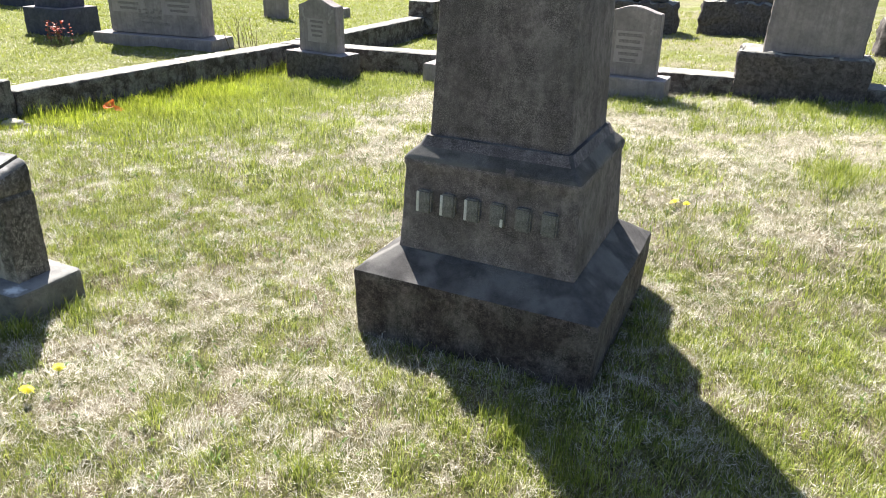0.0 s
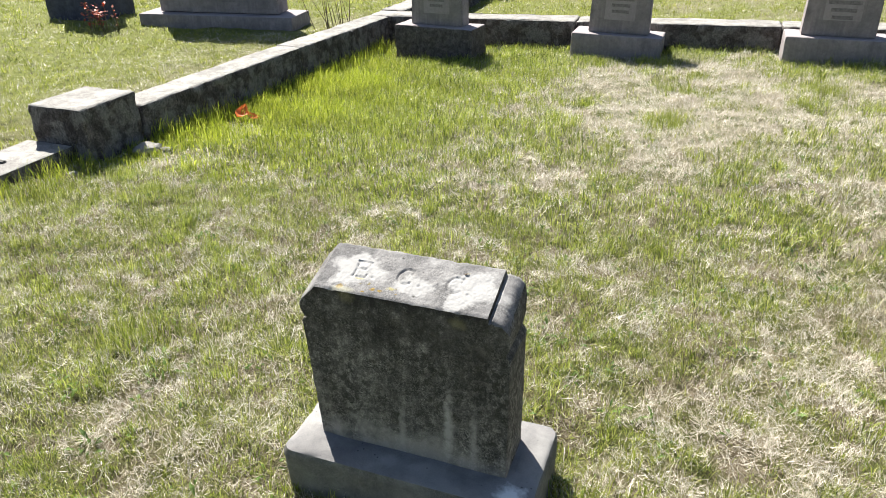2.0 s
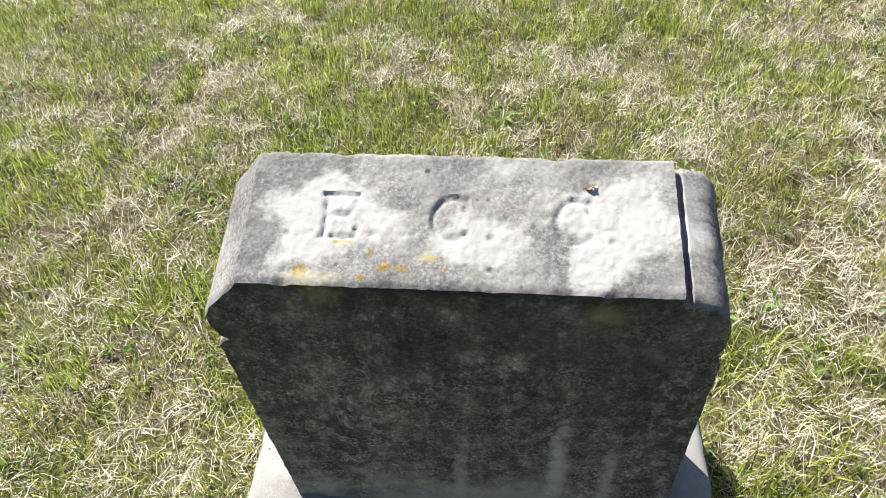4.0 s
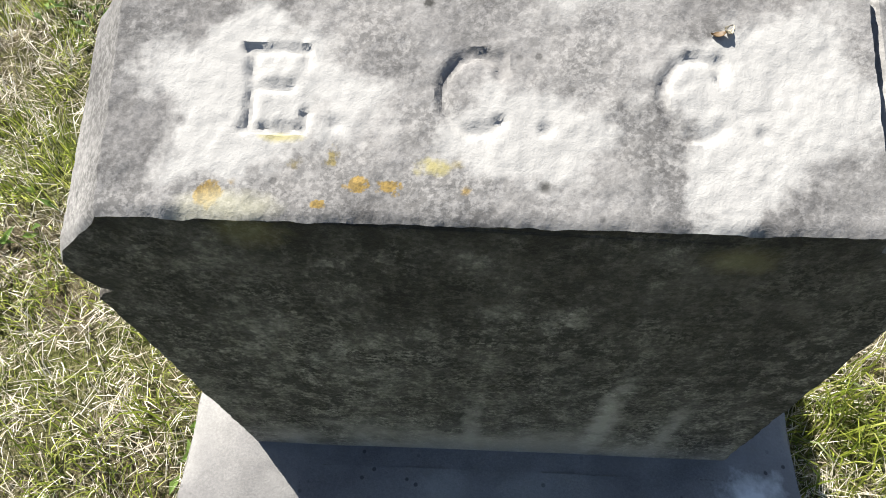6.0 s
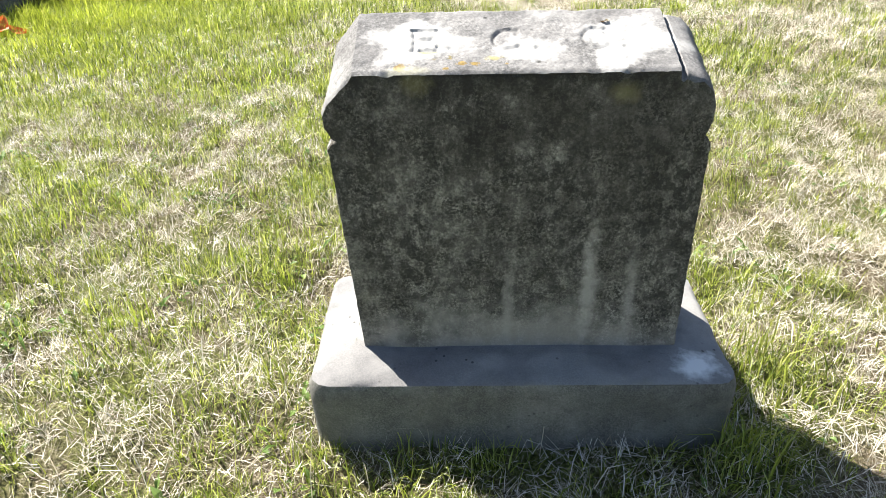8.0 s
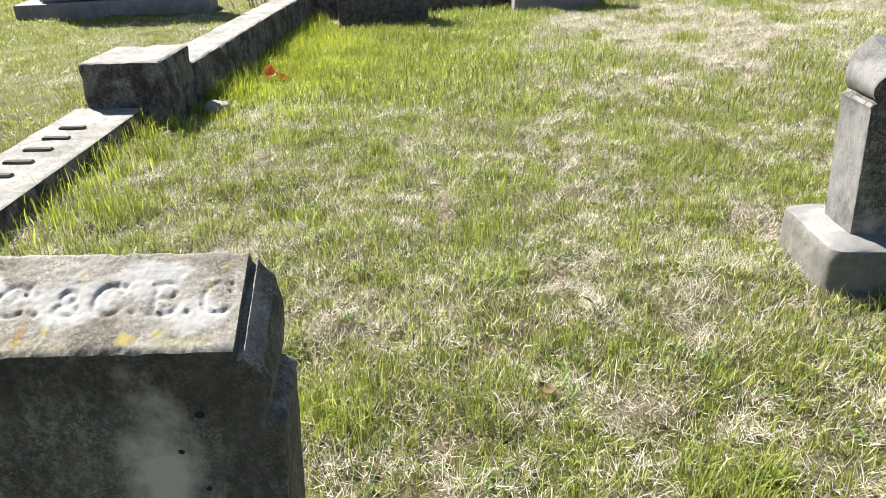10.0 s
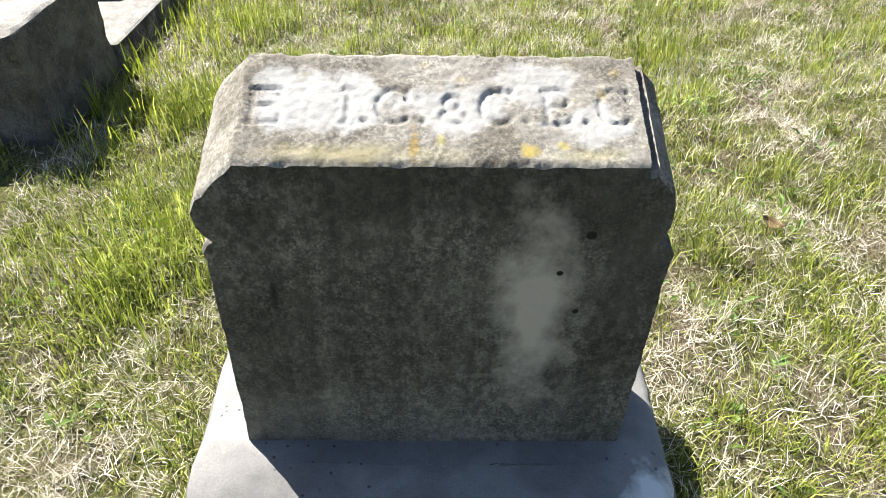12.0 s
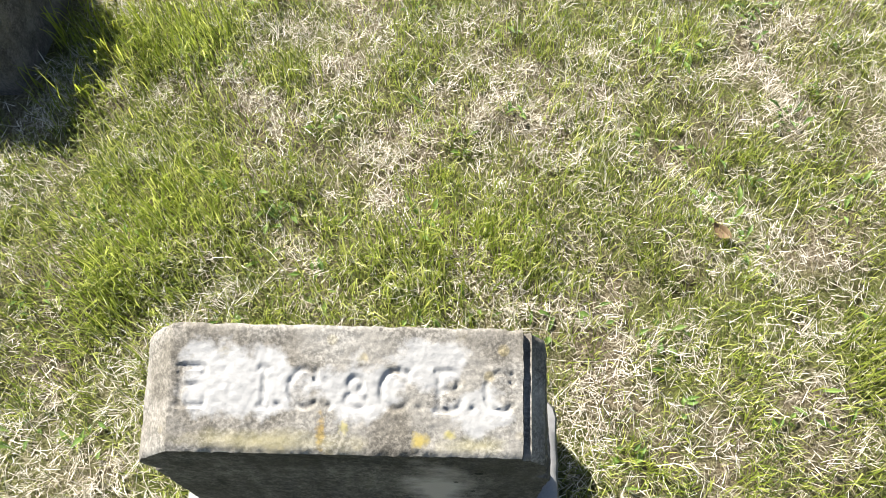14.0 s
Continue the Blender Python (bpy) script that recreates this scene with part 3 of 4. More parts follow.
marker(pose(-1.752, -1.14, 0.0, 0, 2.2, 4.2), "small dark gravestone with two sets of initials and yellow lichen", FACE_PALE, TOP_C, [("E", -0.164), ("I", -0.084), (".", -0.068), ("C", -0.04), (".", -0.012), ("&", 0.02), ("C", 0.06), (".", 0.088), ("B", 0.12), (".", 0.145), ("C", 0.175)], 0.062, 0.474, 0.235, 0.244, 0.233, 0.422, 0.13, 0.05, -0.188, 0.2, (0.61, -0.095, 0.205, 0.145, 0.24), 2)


# ---- the tall monument ----
def monument():
    ob = thing("obelisk_monument", pose(1.983, 1.01, 0), "tall dark sandstone monument on a broad stepped base", "monument")
    bm = rings([(0.47, 0.47, -0.15), (0.487, 0.485, 0.25), (0.484, 0.482, 0.262), (0.358, 0.358, 0.345)], 0.04, 0.01)
    roughen(bm, 0.005, 9, 3)
    part("plinth", up_faces(bm, 0.5), (PLINTH, MON_CAP), ob, "broad dark plinth with a sloping ledge")
    bm = rings([(0.356, 0.356, 0.345), (0.352, 0.352, 0.36), (0.336, 0.336, 0.665), (0.342, 0.342, 0.68), (0.342, 0.342, 0.7), (0.33, 0.33, 0.718), (0.3, 0.3, 0.745), (0.282, 0.282, 0.782)], 0.035, 0.012)
    roughen(bm, 0.003, 14, 5)
    part("die", up_faces(bm, 0.5), (MONUMENT, MON_CAP), ob, "die block with a moulded cap")
    bm = rings([(0.268, 0.268, 0.782), (0.2, 0.2, 2.75), (0.0, 0.0, 3.05)], 0.05, 0.008)
    roughen(bm, 0.0025, 12, 7)
    part("shaft", bm, MONUMENT, ob, "tapering shaft mottled with dark lichen")
    for i in range(6):
        bm = bar(0.058, 0.088, 0.03, 0.006)
        letter = part("letter_bar", bm, PANEL_DARK, ob, "raised bar in place of a letter", pose(-0.245 + 0.098 * i, -0.345, 0.545, -3, 0, 0))
        # Narrow pale strips on the front of the first four bars.
        if i < 4:
            part("pale_edge", bar(0.011, 0.08 if i < 3 else 0.03, 0.006, 0.002), PALE_STRIP, letter, "narrow pale strip on the letter bar", pose(-0.0245 if i < 3 else 0.02, -0.0155, 0.0 if i < 3 else -0.025))


monument()


# ---- upright headstones by the far kerb ----
def arched(w, h, d, arch, seed, rough=0.002):
    """A headstone die with a low wavy crest."""
    bm = bmesh.new()
    n = 24
    line = [(-w / 2, 0.0), (-w / 2, h * 0.5), (-w / 2, h)]
    for i in range(1, n):
        u = i / n
        line.append((-w / 2 + w * u, h + arch * math.sin(math.pi * u) ** 1.6))
    line += [(w / 2, h), (w / 2, h * 0.5), (w / 2, 0.0)]
    taper = lambda z: 1 - 0.05 * z / h  # noqa: E731
    a = [bm.verts.new((x * taper(z), 0, z)) for x, z in line]
    b = [bm.verts.new((x * taper(z), d, z)) for x, z in line]
    k = len(line)
    bm.faces.new(a)
    bm.faces.new(b[::-1])
    for i in range(k):
        bm.faces.new((a[i], b[i], b[(i + 1) % k], a[(i + 1) % k]))
    bmesh.ops.recalc_face_normals(bm, faces=bm.faces)
    edge = [e for e in bm.edges if e.is_manifold and abs(e.calc_face_angle(0)) > 0.8]
    bmesh.ops.bevel(bm, geom=edge, offset=0.008, segments=2, affect="EDGES")
    return bm


def headstone(m, w, h, d, arch, base, label, rows, seed, base_mat=GRANITE):
    ob = thing("headstone", m, label, "gravestone", "headstones along the far kerb")
    bw, bd, bh = base
    rough = 0.01 if base_mat is ROCK else 0.003
    part("base", up_faces(block(bw, bd, bh + 0.15, 0.012, 0.04, rough, 12, seed, z0=-0.15), 0.7), (base_mat, PANEL), ob, "", pose(0, bd / 2, 0))
    die = part("die", arched(w, h, d, arch, seed), GRANITE, ob, "", pose(0, (bd - d) / 2, bh))
    part("panel", bar(w * 0.5, h * 0.5, 0.004), PANEL, die, "slightly paler inscription panel", pose(0, -0.001, h * 0.47))
    for i, rw in enumerate(rows):
        part("writing_bar", bar(w * rw, h * 0.05, 0.004, 0.001), SOFT_CUT, die, "bar in place of carved writing", pose(0, -0.003, h * (0.66 - 0.1 * i)))
    for s in (-1, 1):
        bm = bmesh.new()
        rnd = random.Random(seed + s)
        for i in range(9):
            q = bmesh.ops.create_icosphere(bm, subdivisions=1, radius=0.014)["verts"]
            bmesh.ops.scale(bm, vec=(1, 0.35, 0.8), verts=q)
            bmesh.ops.translate(bm, vec=(rnd.uniform(-0.02, 0.02) - s * 0.004 * i, 0, -0.016 * i), verts=q)
        part("carved_flowers", bm, PANEL, die, "carved spray of flowers", pose(s * w * 0.38, -0.001, h * 0.92))
    return ob


headstone(pose(-1.93, 5.2, -0.12, 0, 0, -5), 0.53, 0.5, 0.16, 0.075, (0.8, 0.34, 0.28), "grey arched headstone on a dark rock-faced base", (0.35, 0.3, 0.3, 0.25), 1, ROCK)
headstone(pose(-0.275, 5.44, -0.075, 0, 1, 0), 0.535, 0.53, 0.16, 0.06, (0.8, 0.36, 0.21), "grey arched headstone on a plain granite base", (0.35, 0.42, 0.3, 0.28), 2)
headstone(pose(1.49, 5.36, 0.04), 0.55, 0.58, 0.17, 0.06, (0.78, 0.36, 0.185), "grey arched headstone with carved panel and flowers", (0.42, 0.36, 0.44, 0.34, 0.28), 3)


# ---- rough-sided family stones ----
def family_stone(m, w, h, d, base, label, seed, face=GRANITE, group="rough-sided family stones", shift=0.0):
    ob = thing("family_stone", m, label, "gravestone", group)
    bw, bd, bh = base
    bm = block(bw, bd, bh + 0.2, 0.03 if face is GRANITE else 0.09, 0.05, 0.026 if face is GRANITE else 0.06, 7, seed, z0=-0.2)
    roughen(bm, 0.014, 24, seed + 4)
    part("base", up_faces(bm, 0.75), (ROCK, KERB_TOP), ob, "rock-faced base", pose(0, bd / 2, 0))
    bm = rings([(w / 2, d / 2, 0), (w / 2 * 0.97, d / 2, h)], 0.05, 0.02)
    roughen(bm, 0.022, 9, seed + 2, keep=lambda c: c.y < -d / 2 + 0.012 and abs(c.x) < w / 2 - 0.02)
    bm.normal_update()
    for f in bm.faces:
        f.material_index = 0 if f.normal.y < -0.7 else 1
    part("die", bm, (face, ROCK), ob, "smooth-faced die with rough sides", pose(shift, bd / 2, bh))
    return ob


family_stone(pose(3.0, 5.82, 0.12), 0.84, 1.0, 0.36, (1.14, 0.56, 0.385), "large grey gravestone with rock-faced sides and base", 1, shift=0.06)
family_stone(pose(0.45, 10.9, 0.05), 0.9, 0.5, 0.4, (1.25, 0.6, 0.42), "dark rock-faced stone beyond the kerb", 2, ROCK)
family_stone(pose(-1.35, 9.8, 0.02), 0.9, 0.5, 0.4, (1.1, 0.6, 0.42), "dark rock-faced stone near the far post", 3, ROCK)
family_stone(pose(2.3, 11.2, 0.02), 1.2, 0.6, 0.45, (1.75, 0.7, 0.5), "broad dark stone behind the large gravestone", 4, ROCK)
family_stone(pose(4.55, 9.6, 0.05), 0.9, 0.6, 0.45, (1.3, 0.7, 0.5), "dark stone partly hidden by the large gravestone", 5, ROCK)


# ---- neighbouring plot ----
def couple_stone():
    ob = thing("double_headstone", pose(-4.42, 5.25, 0.0, 0, 0, 8), "wide grey double headstone with carved panels on a granite base", "gravestone")
    part("base", up_faces(block(1.75, 0.5, 0.25, 0.012, 0.06, 0.003, 9, 3, z0=-0.12), 0.7), (GRANITE, PANEL), ob, "", pose(0, 0.27, 0))
    die = part("die", block(1.36, 0.26, 0.95, 0.01, 0.06, 0.002, 9, 5), GRANITE, ob, "", pose(0, 0.28, 0.14))
    for s in (-1, 1):
        part("panel", bar(0.5, 0.22, 0.006), PANEL, die, "carved name panel", pose(s * 0.37, -0.131, 0.36))
        for i in range(3):
            part("writing_bar", bar(0.36 - 0.05 * i, 0.03, 0.004, 0.001), SOFT_CUT, die, "bar in place of carved writing", pose(s * 0.37, -0.135, 0.42 - 0.06 * i))
    part("writing_bar", bar(0.42, 0.035, 0.004, 0.001), SOFT_CUT, die, "bar in place of carved writing", pose(0, -0.131, 0.13))
    bm = bmesh.new()
    rnd = random.Random(5)
    for i in range(26):
        q = bmesh.ops.create_icosphere(bm, subdivisions=1, radius=0.022)["verts"]
        bmesh.ops.scale(bm, vec=(1.3, 0.3, 0.6), verts=q)
        bmesh.ops.translate(bm, vec=(rnd.uniform(-0.16, 0.16), 0, rnd.uniform(-0.06, 0.06)), verts=q)
    part("carved_roses", bm, SOFT_CUT, die, "carved spray of roses", pose(-0.05, -0.131, 0.24))


couple_stone()


def pedestal(m, label):
    ob = thing("pedestal_monument", m, label, "monument")
    part("base", up_faces(block(0.7, 0.62, 0.47, 0.015, 0.05, 0.005, 9, 8, z0=-0.12), 0.7), (BLUE, GRANITE), ob)
    part("die", block(0.47, 0.42, 0.75, 0.02, 0.05, 0.004, 9, 9, z0=0.35), BLUE, ob)


pedestal(pose(-6.3, 5.53, 0.0, 0, 0, 5), "dark granite pedestal monument beside red shoots")


def small_stone(m, w, h, d, mat, label, seed):
    ob = thing("small_headstone", m, label, "gravestone", "small far headstones")
    part("die", up_faces(block(w, d, h + 0.1, 0.02, 0.05, 0.006, 9, seed, z0=-0.1), 0.7), (mat, PANEL), ob)


small_stone(pose(-5.1, 8.7, 0.02, 0, 3, 0), 0.45, 0.6, 0.12, GRANITE, "thin pale headstone leaning on the far lawn", 1)
small_stone(pose(-4.4, 9.6, 0.02), 0.3, 0.12, 0.2, GRANITE, "low block marker on the far lawn", 2)
small_stone(pose(-9.7, 7.4, 0.02), 0.75, 0.6, 0.4, BLUE, "blue-grey granite stone on the far lawn", 3)
small_stone(pose(-10.9, 6.6, 0.02), 0.8, 0.5, 0.4, BLUE, "blue-grey granite stone beside the path", 4)


def flat_marker():
    ob = thing("flat_marker", pose(-4.45, 2.0, 0.0, 0, 0, 3), "pale flat ground slab with a raised ring emblem", "grave slab")
    bm = block(0.75, 0.62, 0.12, 0.012, 0.05, 0.004, 8, 4, z0=-0.09)
    part("slab", bm, KERB_TOP, ob)
    bm = bmesh.new()
    n = 40
    a = []
    for i in range(n):
        t = 2 * math.pi * i / n
        a.append([bm.verts.new((r * math.cos(t), r * 0.75 * math.sin(t), z)) for r, z in ((0.17, 0), (0.175, 0.012), (0.2, 0.012), (0.205, 0))])
    for i in range(n):
        for j in range(3):
            bm.faces.new((a[i][j], a[i][j + 1], a[(i + 1) % n][j + 1], a[(i + 1) % n][j]))
    bmesh.ops.recalc_face_normals(bm, faces=bm.faces)
    part("ring", bm, INSCRIBED, ob, "dark raised ring", pose(0.02, 0.02, 0.03))
    part("emblem_bar", bar(0.03, 0.13, 0.012, 0.003), INSCRIBED, ob, "dark bar inside the ring", pose(0.02, 0.02, 0.034, 90, 0, 20))


flat_marker()


# ---- grass and small plants ----
KEEP_OUT = [(-0.33, 0.33, -0.085, 0.235), (-2.07, -1.45, -1.24, -0.9), (1.5, 2.47, 0.53, 1.49), (-3.06, -2.67, 1.69, 2.13), (-3.21, -2.79, -0.2, 0.24), (-3.12, -2.78, 0.24, 1.69), (-2.91, -2.66, 2.13, 9.4), (-2.9, 6.2, 5.86, 6.18), (-2.33, -1.53, 5.18, 5.56), (-0.68, 0.13, 5.44, 5.8), (1.1, 1.88, 5.36, 5.72), (2.42, 3.58, 5.82, 6.38), (-5.2, -3.4, 5.15, 5.85), (-6.65, -5.95, 5.2, 5.85), (-4.8, -4.1, 1.7, 2.3)]


def clear(x, y):
    ok = np.ones(len(x), bool)
    for a, b, c, d in KEEP_OUT:
        ok &= ~((x > a) & (x < b) & (y > c) & (y < d))
    return ok


def hump(x, y, cx, cy, rx, ry):
    return np.exp(-((x - cx) / rx) ** 2 - ((y - cy) / ry) ** 2)


PATCH5 = Field(15, 0.42)
PATCH, PATCH2, PATCH3, PATCH4 = Field(11, 0.75), Field(12, 0.22), Field(13, 0.065), Field(14, 0.045)


def greenness(x, y):
    """How green the lawn is over the plan, 0 to 1."""
    g = 0.74 + 0.32 * (PATCH(x, y) - 0.5) + 0.7 * (PATCH2(x, y) - 0.5) + 1.1 * (PATCH3(x, y) - 0.5)
    g = g + 0.7 * hump(x, y, -1.9, 4.0, 0.9, 1.9) + 0.3 * hump(x, y, -1.4, 2.6, 0.8, 1.2) + 0.25 * hump(x, y, 3.6, 1.2, 0.7, 1.5)
    g = g - 0.75 * hump(x, y, 0.6, 4.1, 1.2, 1.1) - 0.55 * hump(x, y, 2.7, 3.6, 1.2, 1.6) - 0.3 * hump(x, y, 1.1, 0.2, 0.7, 0.8)
    g = g + 0.8 * ease(5.9, 6.6, y) + 0.5 * ease(2.9, 3.3, -x) - 0.9 * hump(x, y, -3.8, 3.3, 0.9, 1.5) - 0.9 * hump(x, y, 1.6, 8.6, 2.0, 1.8) + 1.0 * ease(1.2, 2.4, y) * (1 - ease(5.8, 6.2, y)) * (PATCH5(x, y) - 0.5)
    return np.clip(g, 0, 1)


def blades(name, mat, label, x, y, length, width, lean, rnd, curl=0.6, heading=None, sliver=False):
    """Many bent blades, each two steps and a tip, in one mesh."""
    n = len(x)
    z = soil(x, y)
    a = rnd.uniform(0, 2 * np.pi, n) if heading is None else heading
    dx, dy = np.cos(a), np.sin(a)
    turn = rnd.uniform(-0.6, 0.6, n)
    px, py = -np.sin(a + turn), np.cos(a + turn)
    base = np.stack([x, y, z - 0.004], -1)
    l1 = lean * (1 - curl)
    mid = base + (length * 0.55)[:, None] * np.stack([dx * np.sin(l1), dy * np.sin(l1), np.cos(l1)], -1)
    l2 = np.minimum(lean * (1 + curl * 0.8), 1.75)
    tip = mid + (length * 0.45)[:, None] * np.stack([dx * np.sin(l2), dy * np.sin(l2), np.cos(l2)], -1)
    side = np.stack([px, py, rnd.uniform(-0.4, 0.4, n)], -1) * (width / 2)[:, None]
    if sliver:
        corners, tri = 3, np.array([0, 1, 2])
        lift = np.stack([0 * x, 0 * x, rnd.uniform(0, 0.018, n)], -1)
        co = np.stack([base + lift - side, base + lift + side, tip + lift], 1).reshape(-1, 3)
    else:
        corners, tri = 5, np.array([0, 1, 3, 0, 3, 2, 2, 3, 4])
        co = np.stack([base - side, base + side, mid - side * 0.8, mid + side * 0.8, tip], 1).reshape(-1, 3)
    idx = (np.arange(n)[:, None] * corners + tri).ravel().astype(np.int32)
    me = bpy.data.meshes.new(name)
    me.vertices.add(n * corners)
    me.vertices.foreach_set("co", co.astype(np.float32).ravel())
    me.loops.add(len(idx))
    me.loops.foreach_set("vertex_index", idx)
    me.polygons.add(len(idx) // 3)
    me.polygons.foreach_set("loop_start", np.arange(0, len(idx), 3, dtype=np.int32))
    me.update(calc_edges=True)
    me.materials.append(mat)
    tagged(new(name, me), label, "grass", kind="stuff")


def sow(rnd, x0, x1, y0, y1, per_m2, weight):
    n = int((x1 - x0) * (y1 - y0) * per_m2)
    x, y = rnd.uniform(x0, x1, n), rnd.uniform(y0, y1, n)
    ok = clear(x, y) & (rnd.uniform(0, 1, n) < weight(x, y))
    return x[ok], y[ok]


def lawn():
    rnd = np.random.RandomState(5)
    green = lambda x, y: greenness(x, y)  # noqa: E731
    dry = lambda x, y: (0.2 + 0.75 * (1 - greenness(x, y))) * (0.35 + 1.1 * PATCH4(x, y))  # noqa: E731
    zones = [(-2.75, 3.9, -1.5, 1.7, 22000, 0.9), (-2.75, 4.6, 1.7, 5.86, 8000, 1.5), (3.9, 6.5, -4.0, 1.7, 1100, 1.8), (4.6, 6.5, 1.7, 5.86, 1100, 1.8), (-2.75, 3.9, -4.2, -1.5, 1300, 1.8), (-6.0, -2.75, -4.2, -0.5, 1100, 1.8), (-4.6, -2.75, -0.5, 5.9, 2500, 1.6), (-7.5, 6.5, 6.2, 15, 650, 2.8), (-12.5, -4.6, 2.0, 9.5, 600, 3.0)]
    gx, gy, gs, sx, sy, ss = [], [], [], [], [], []
    gh, sh = [], []
    for x0, x1, y0, y1, d, s in zones:
        cx, cy = sow(rnd, x0, x1, y0, y1, d / 10, green)
        k = rnd.randint(3, 17, len(cx))
        cx, cy = np.repeat(cx, k), np.repeat(cy, k)
        a, r = rnd.uniform(0, 2 * np.pi, len(cx)), np.abs(rnd.normal(0, 0.022, len(cx))) * s
        x, y = cx + r * np.cos(a), cy + r * np.sin(a)
        ok = clear(x, y)
        gx.append(x[ok]), gy.append(y[ok]), gs.append(np.full(ok.sum(), s)), gh.append((a + rnd.normal(0, 0.5, len(a)))[ok])
        x, y = sow(rnd, x0, x1, y0, y1, d * (1.9 if y0 < 1 else 2.6), dry)
        sx.append(x), sy.append(y), ss.append(np.full(len(x), s))
        sh.append(12 * LUMPS(x, y) + 9 * LUMPS2(y, x) + rnd.normal(0, 1.4, len(x)))
    for k, (x, y, s, a) in enumerate(zip(gx[6:], gy[6:], gs[6:], gh[6:])):
        n = len(x)
        blades("outer_grass", OUTER, "bright green lawn beyond the kerb", x, y, rnd.uniform(0.02, 0.045, n) * s**0.3, rnd.uniform(0.0016, 0.003, n) * s, rnd.uniform(0.1, 1.15, n), rnd, 0.6, a)
    gx, gy, gs, gh = gx[:6], gy[:6], gs[:6], gh[:6]
    x, y, s = np.concatenate(gx), np.concatenate(gy), np.concatenate(gs)
    n = len(x)
    vigour = (0.5 + 0.8 * greenness(x, y)) * (1 + 0.5 * ease(1.4, 3.0, y))
    blades("grass", GREEN, "short spring grass, yellow-green and uneven", x, y, rnd.uniform(0.014, 0.052, n) * vigour * s**0.3, rnd.uniform(0.0012, 0.0028, n) * s, rnd.uniform(0.15, 1.4, n), rnd, 0.5, np.concatenate(gh))
    x, y, s = np.concatenate(sx), np.concatenate(sy), np.concatenate(ss)
    n = len(x)
    blades("dry_grass", STRAW, "matted straw-coloured dead grass", x, y, rnd.uniform(0.012, 0.05, n) * s**0.3, rnd.uniform(0.0008, 0.002, n) * s, rnd.uniform(0.5, 1.6, n), rnd, 0.0, np.concatenate(sh), True)
    # longer bleached straws lying over the mat in loose swirls
    x, y = sow(rnd, -2.7, 3.7, -1.45, 2.6, 4800, lambda x, y: dry(x, y) * ease(0.35, 0.7, PATCH4(x, y)))
    n = len(x)
    blades("bleached_straw", STRAW, "long bleached straws lying over the lawn", x, y, rnd.uniform(0.025, 0.065, n), rnd.uniform(0.0008, 0.0017, n), rnd.uniform(0.95, 1.5, n), rnd, 0.25, 12 * LUMPS(x, y) + rnd.normal(0, 1.1, n))
    # long grass by the kerb
    x, y = sow(rnd, -2.66, -0.6, 1.7, 5.85, 12000, lambda x, y: hump(x, y, -2.3, 3.7, 1.2, 1.8) * (0.2 + 0.8 * ease(0.35, 0.65, PATCH2(x, y))))
    n = len(x)
    blades("long_grass", LUSH, "lush bright green long grass beside the kerb", x, y, rnd.uniform(0.05, 0.11, n) * (0.5 + hump(x, y, -2.5, 3.7, 0.6, 1.7)), rnd.uniform(0.0025, 0.0055, n), rnd.uniform(0.1, 1.1, n), rnd)
    # a taller fringe against the kerb
    x, y = sow(rnd, -2.66, -2.42, 2.15, 5.6, 6000, lambda x, y: ease(2.38, 2.62, -x) * (0.3 + 0.7 * ease(0.3, 0.6, PATCH3(x, y))))
    n = len(x)
    blades("kerb_fringe", LUSH, "tall unmown grass against the kerb", x, y, rnd.uniform(0.08, 0.2, n), rnd.uniform(0.0022, 0.005, n), rnd.uniform(0.05, 0.8, n), rnd)
    x, y = sow(rnd, -2.78, -2.45, -0.25, 1.7, 3500, lambda x, y: ease(2.42, 2.7, -x) * (0.1 + 0.9 * ease(0.4, 0.6, PATCH3(x, y))))
    n = len(x)
    blades("kerb_fringe", LUSH, "tall unmown grass against the step", x, y, rnd.uniform(0.06, 0.15, n), rnd.uniform(0.0018, 0.004, n), rnd.uniform(0.1, 1.1, n), rnd)
    # tufts
    cx, cy = [], []
    spots = [(0.35, 3.42, 0.17), (1.34, 4.33, 0.17), (0.14, 5.2, 0.12), (0.48, 4.75, 0.1), (0.0, 5.25, 0.1), (-0.7, 4.6, 0.2), (2.3, 0.2, 0.12), (2.55, 0.1, 0.16), (-1.75, -0.6, 0.14), (-1.55, -0.52, 0.16), (-2.3, -0.5, 0.22), (-2.45, 0.0, 0.2), (-2.5, 0.6, 0.2), (-2.55, 1.2, 0.16), (-2.4, -0.7, 0.15), (-1.2, 0.35, 0.15), (0.35, -0.12, 0.08), (0.45, 0.1, 0.1), (-0.8, -0.75, 0.12), (3.3, 3.3, 0.25), (3.1, 5.4, 0.2), (-1.9, -1.3, 0.07)]
    for _ in range(420):
        px, py = rnd.uniform(-2.6, 3.8), rnd.uniform(-1.6, 4.6)
        if rnd.uniform() < float(greenness(px, py)):
            spots.append((px, py, rnd.uniform(0.03, 0.085)))
    for i, (px, py, r) in enumerate(spots):
        k = int((26000 if i < 22 else 9000) * r * r)
        cx.append(rnd.normal(px, r * 0.5, k)), cy.append(rnd.normal(py, r * 0.5, k))
    x, y = np.concatenate(cx), np.concatenate(cy)
    ok = clear(x, y)
    x, y = x[ok], y[ok]
    n = len(x)
    blades("grass_tufts", TUFT, "taller bright green tufts of grass", x, y, rnd.uniform(0.03, 0.11, n), rnd.uniform(0.0016, 0.0036, n), rnd.uniform(0.1, 1.2, n), rnd)
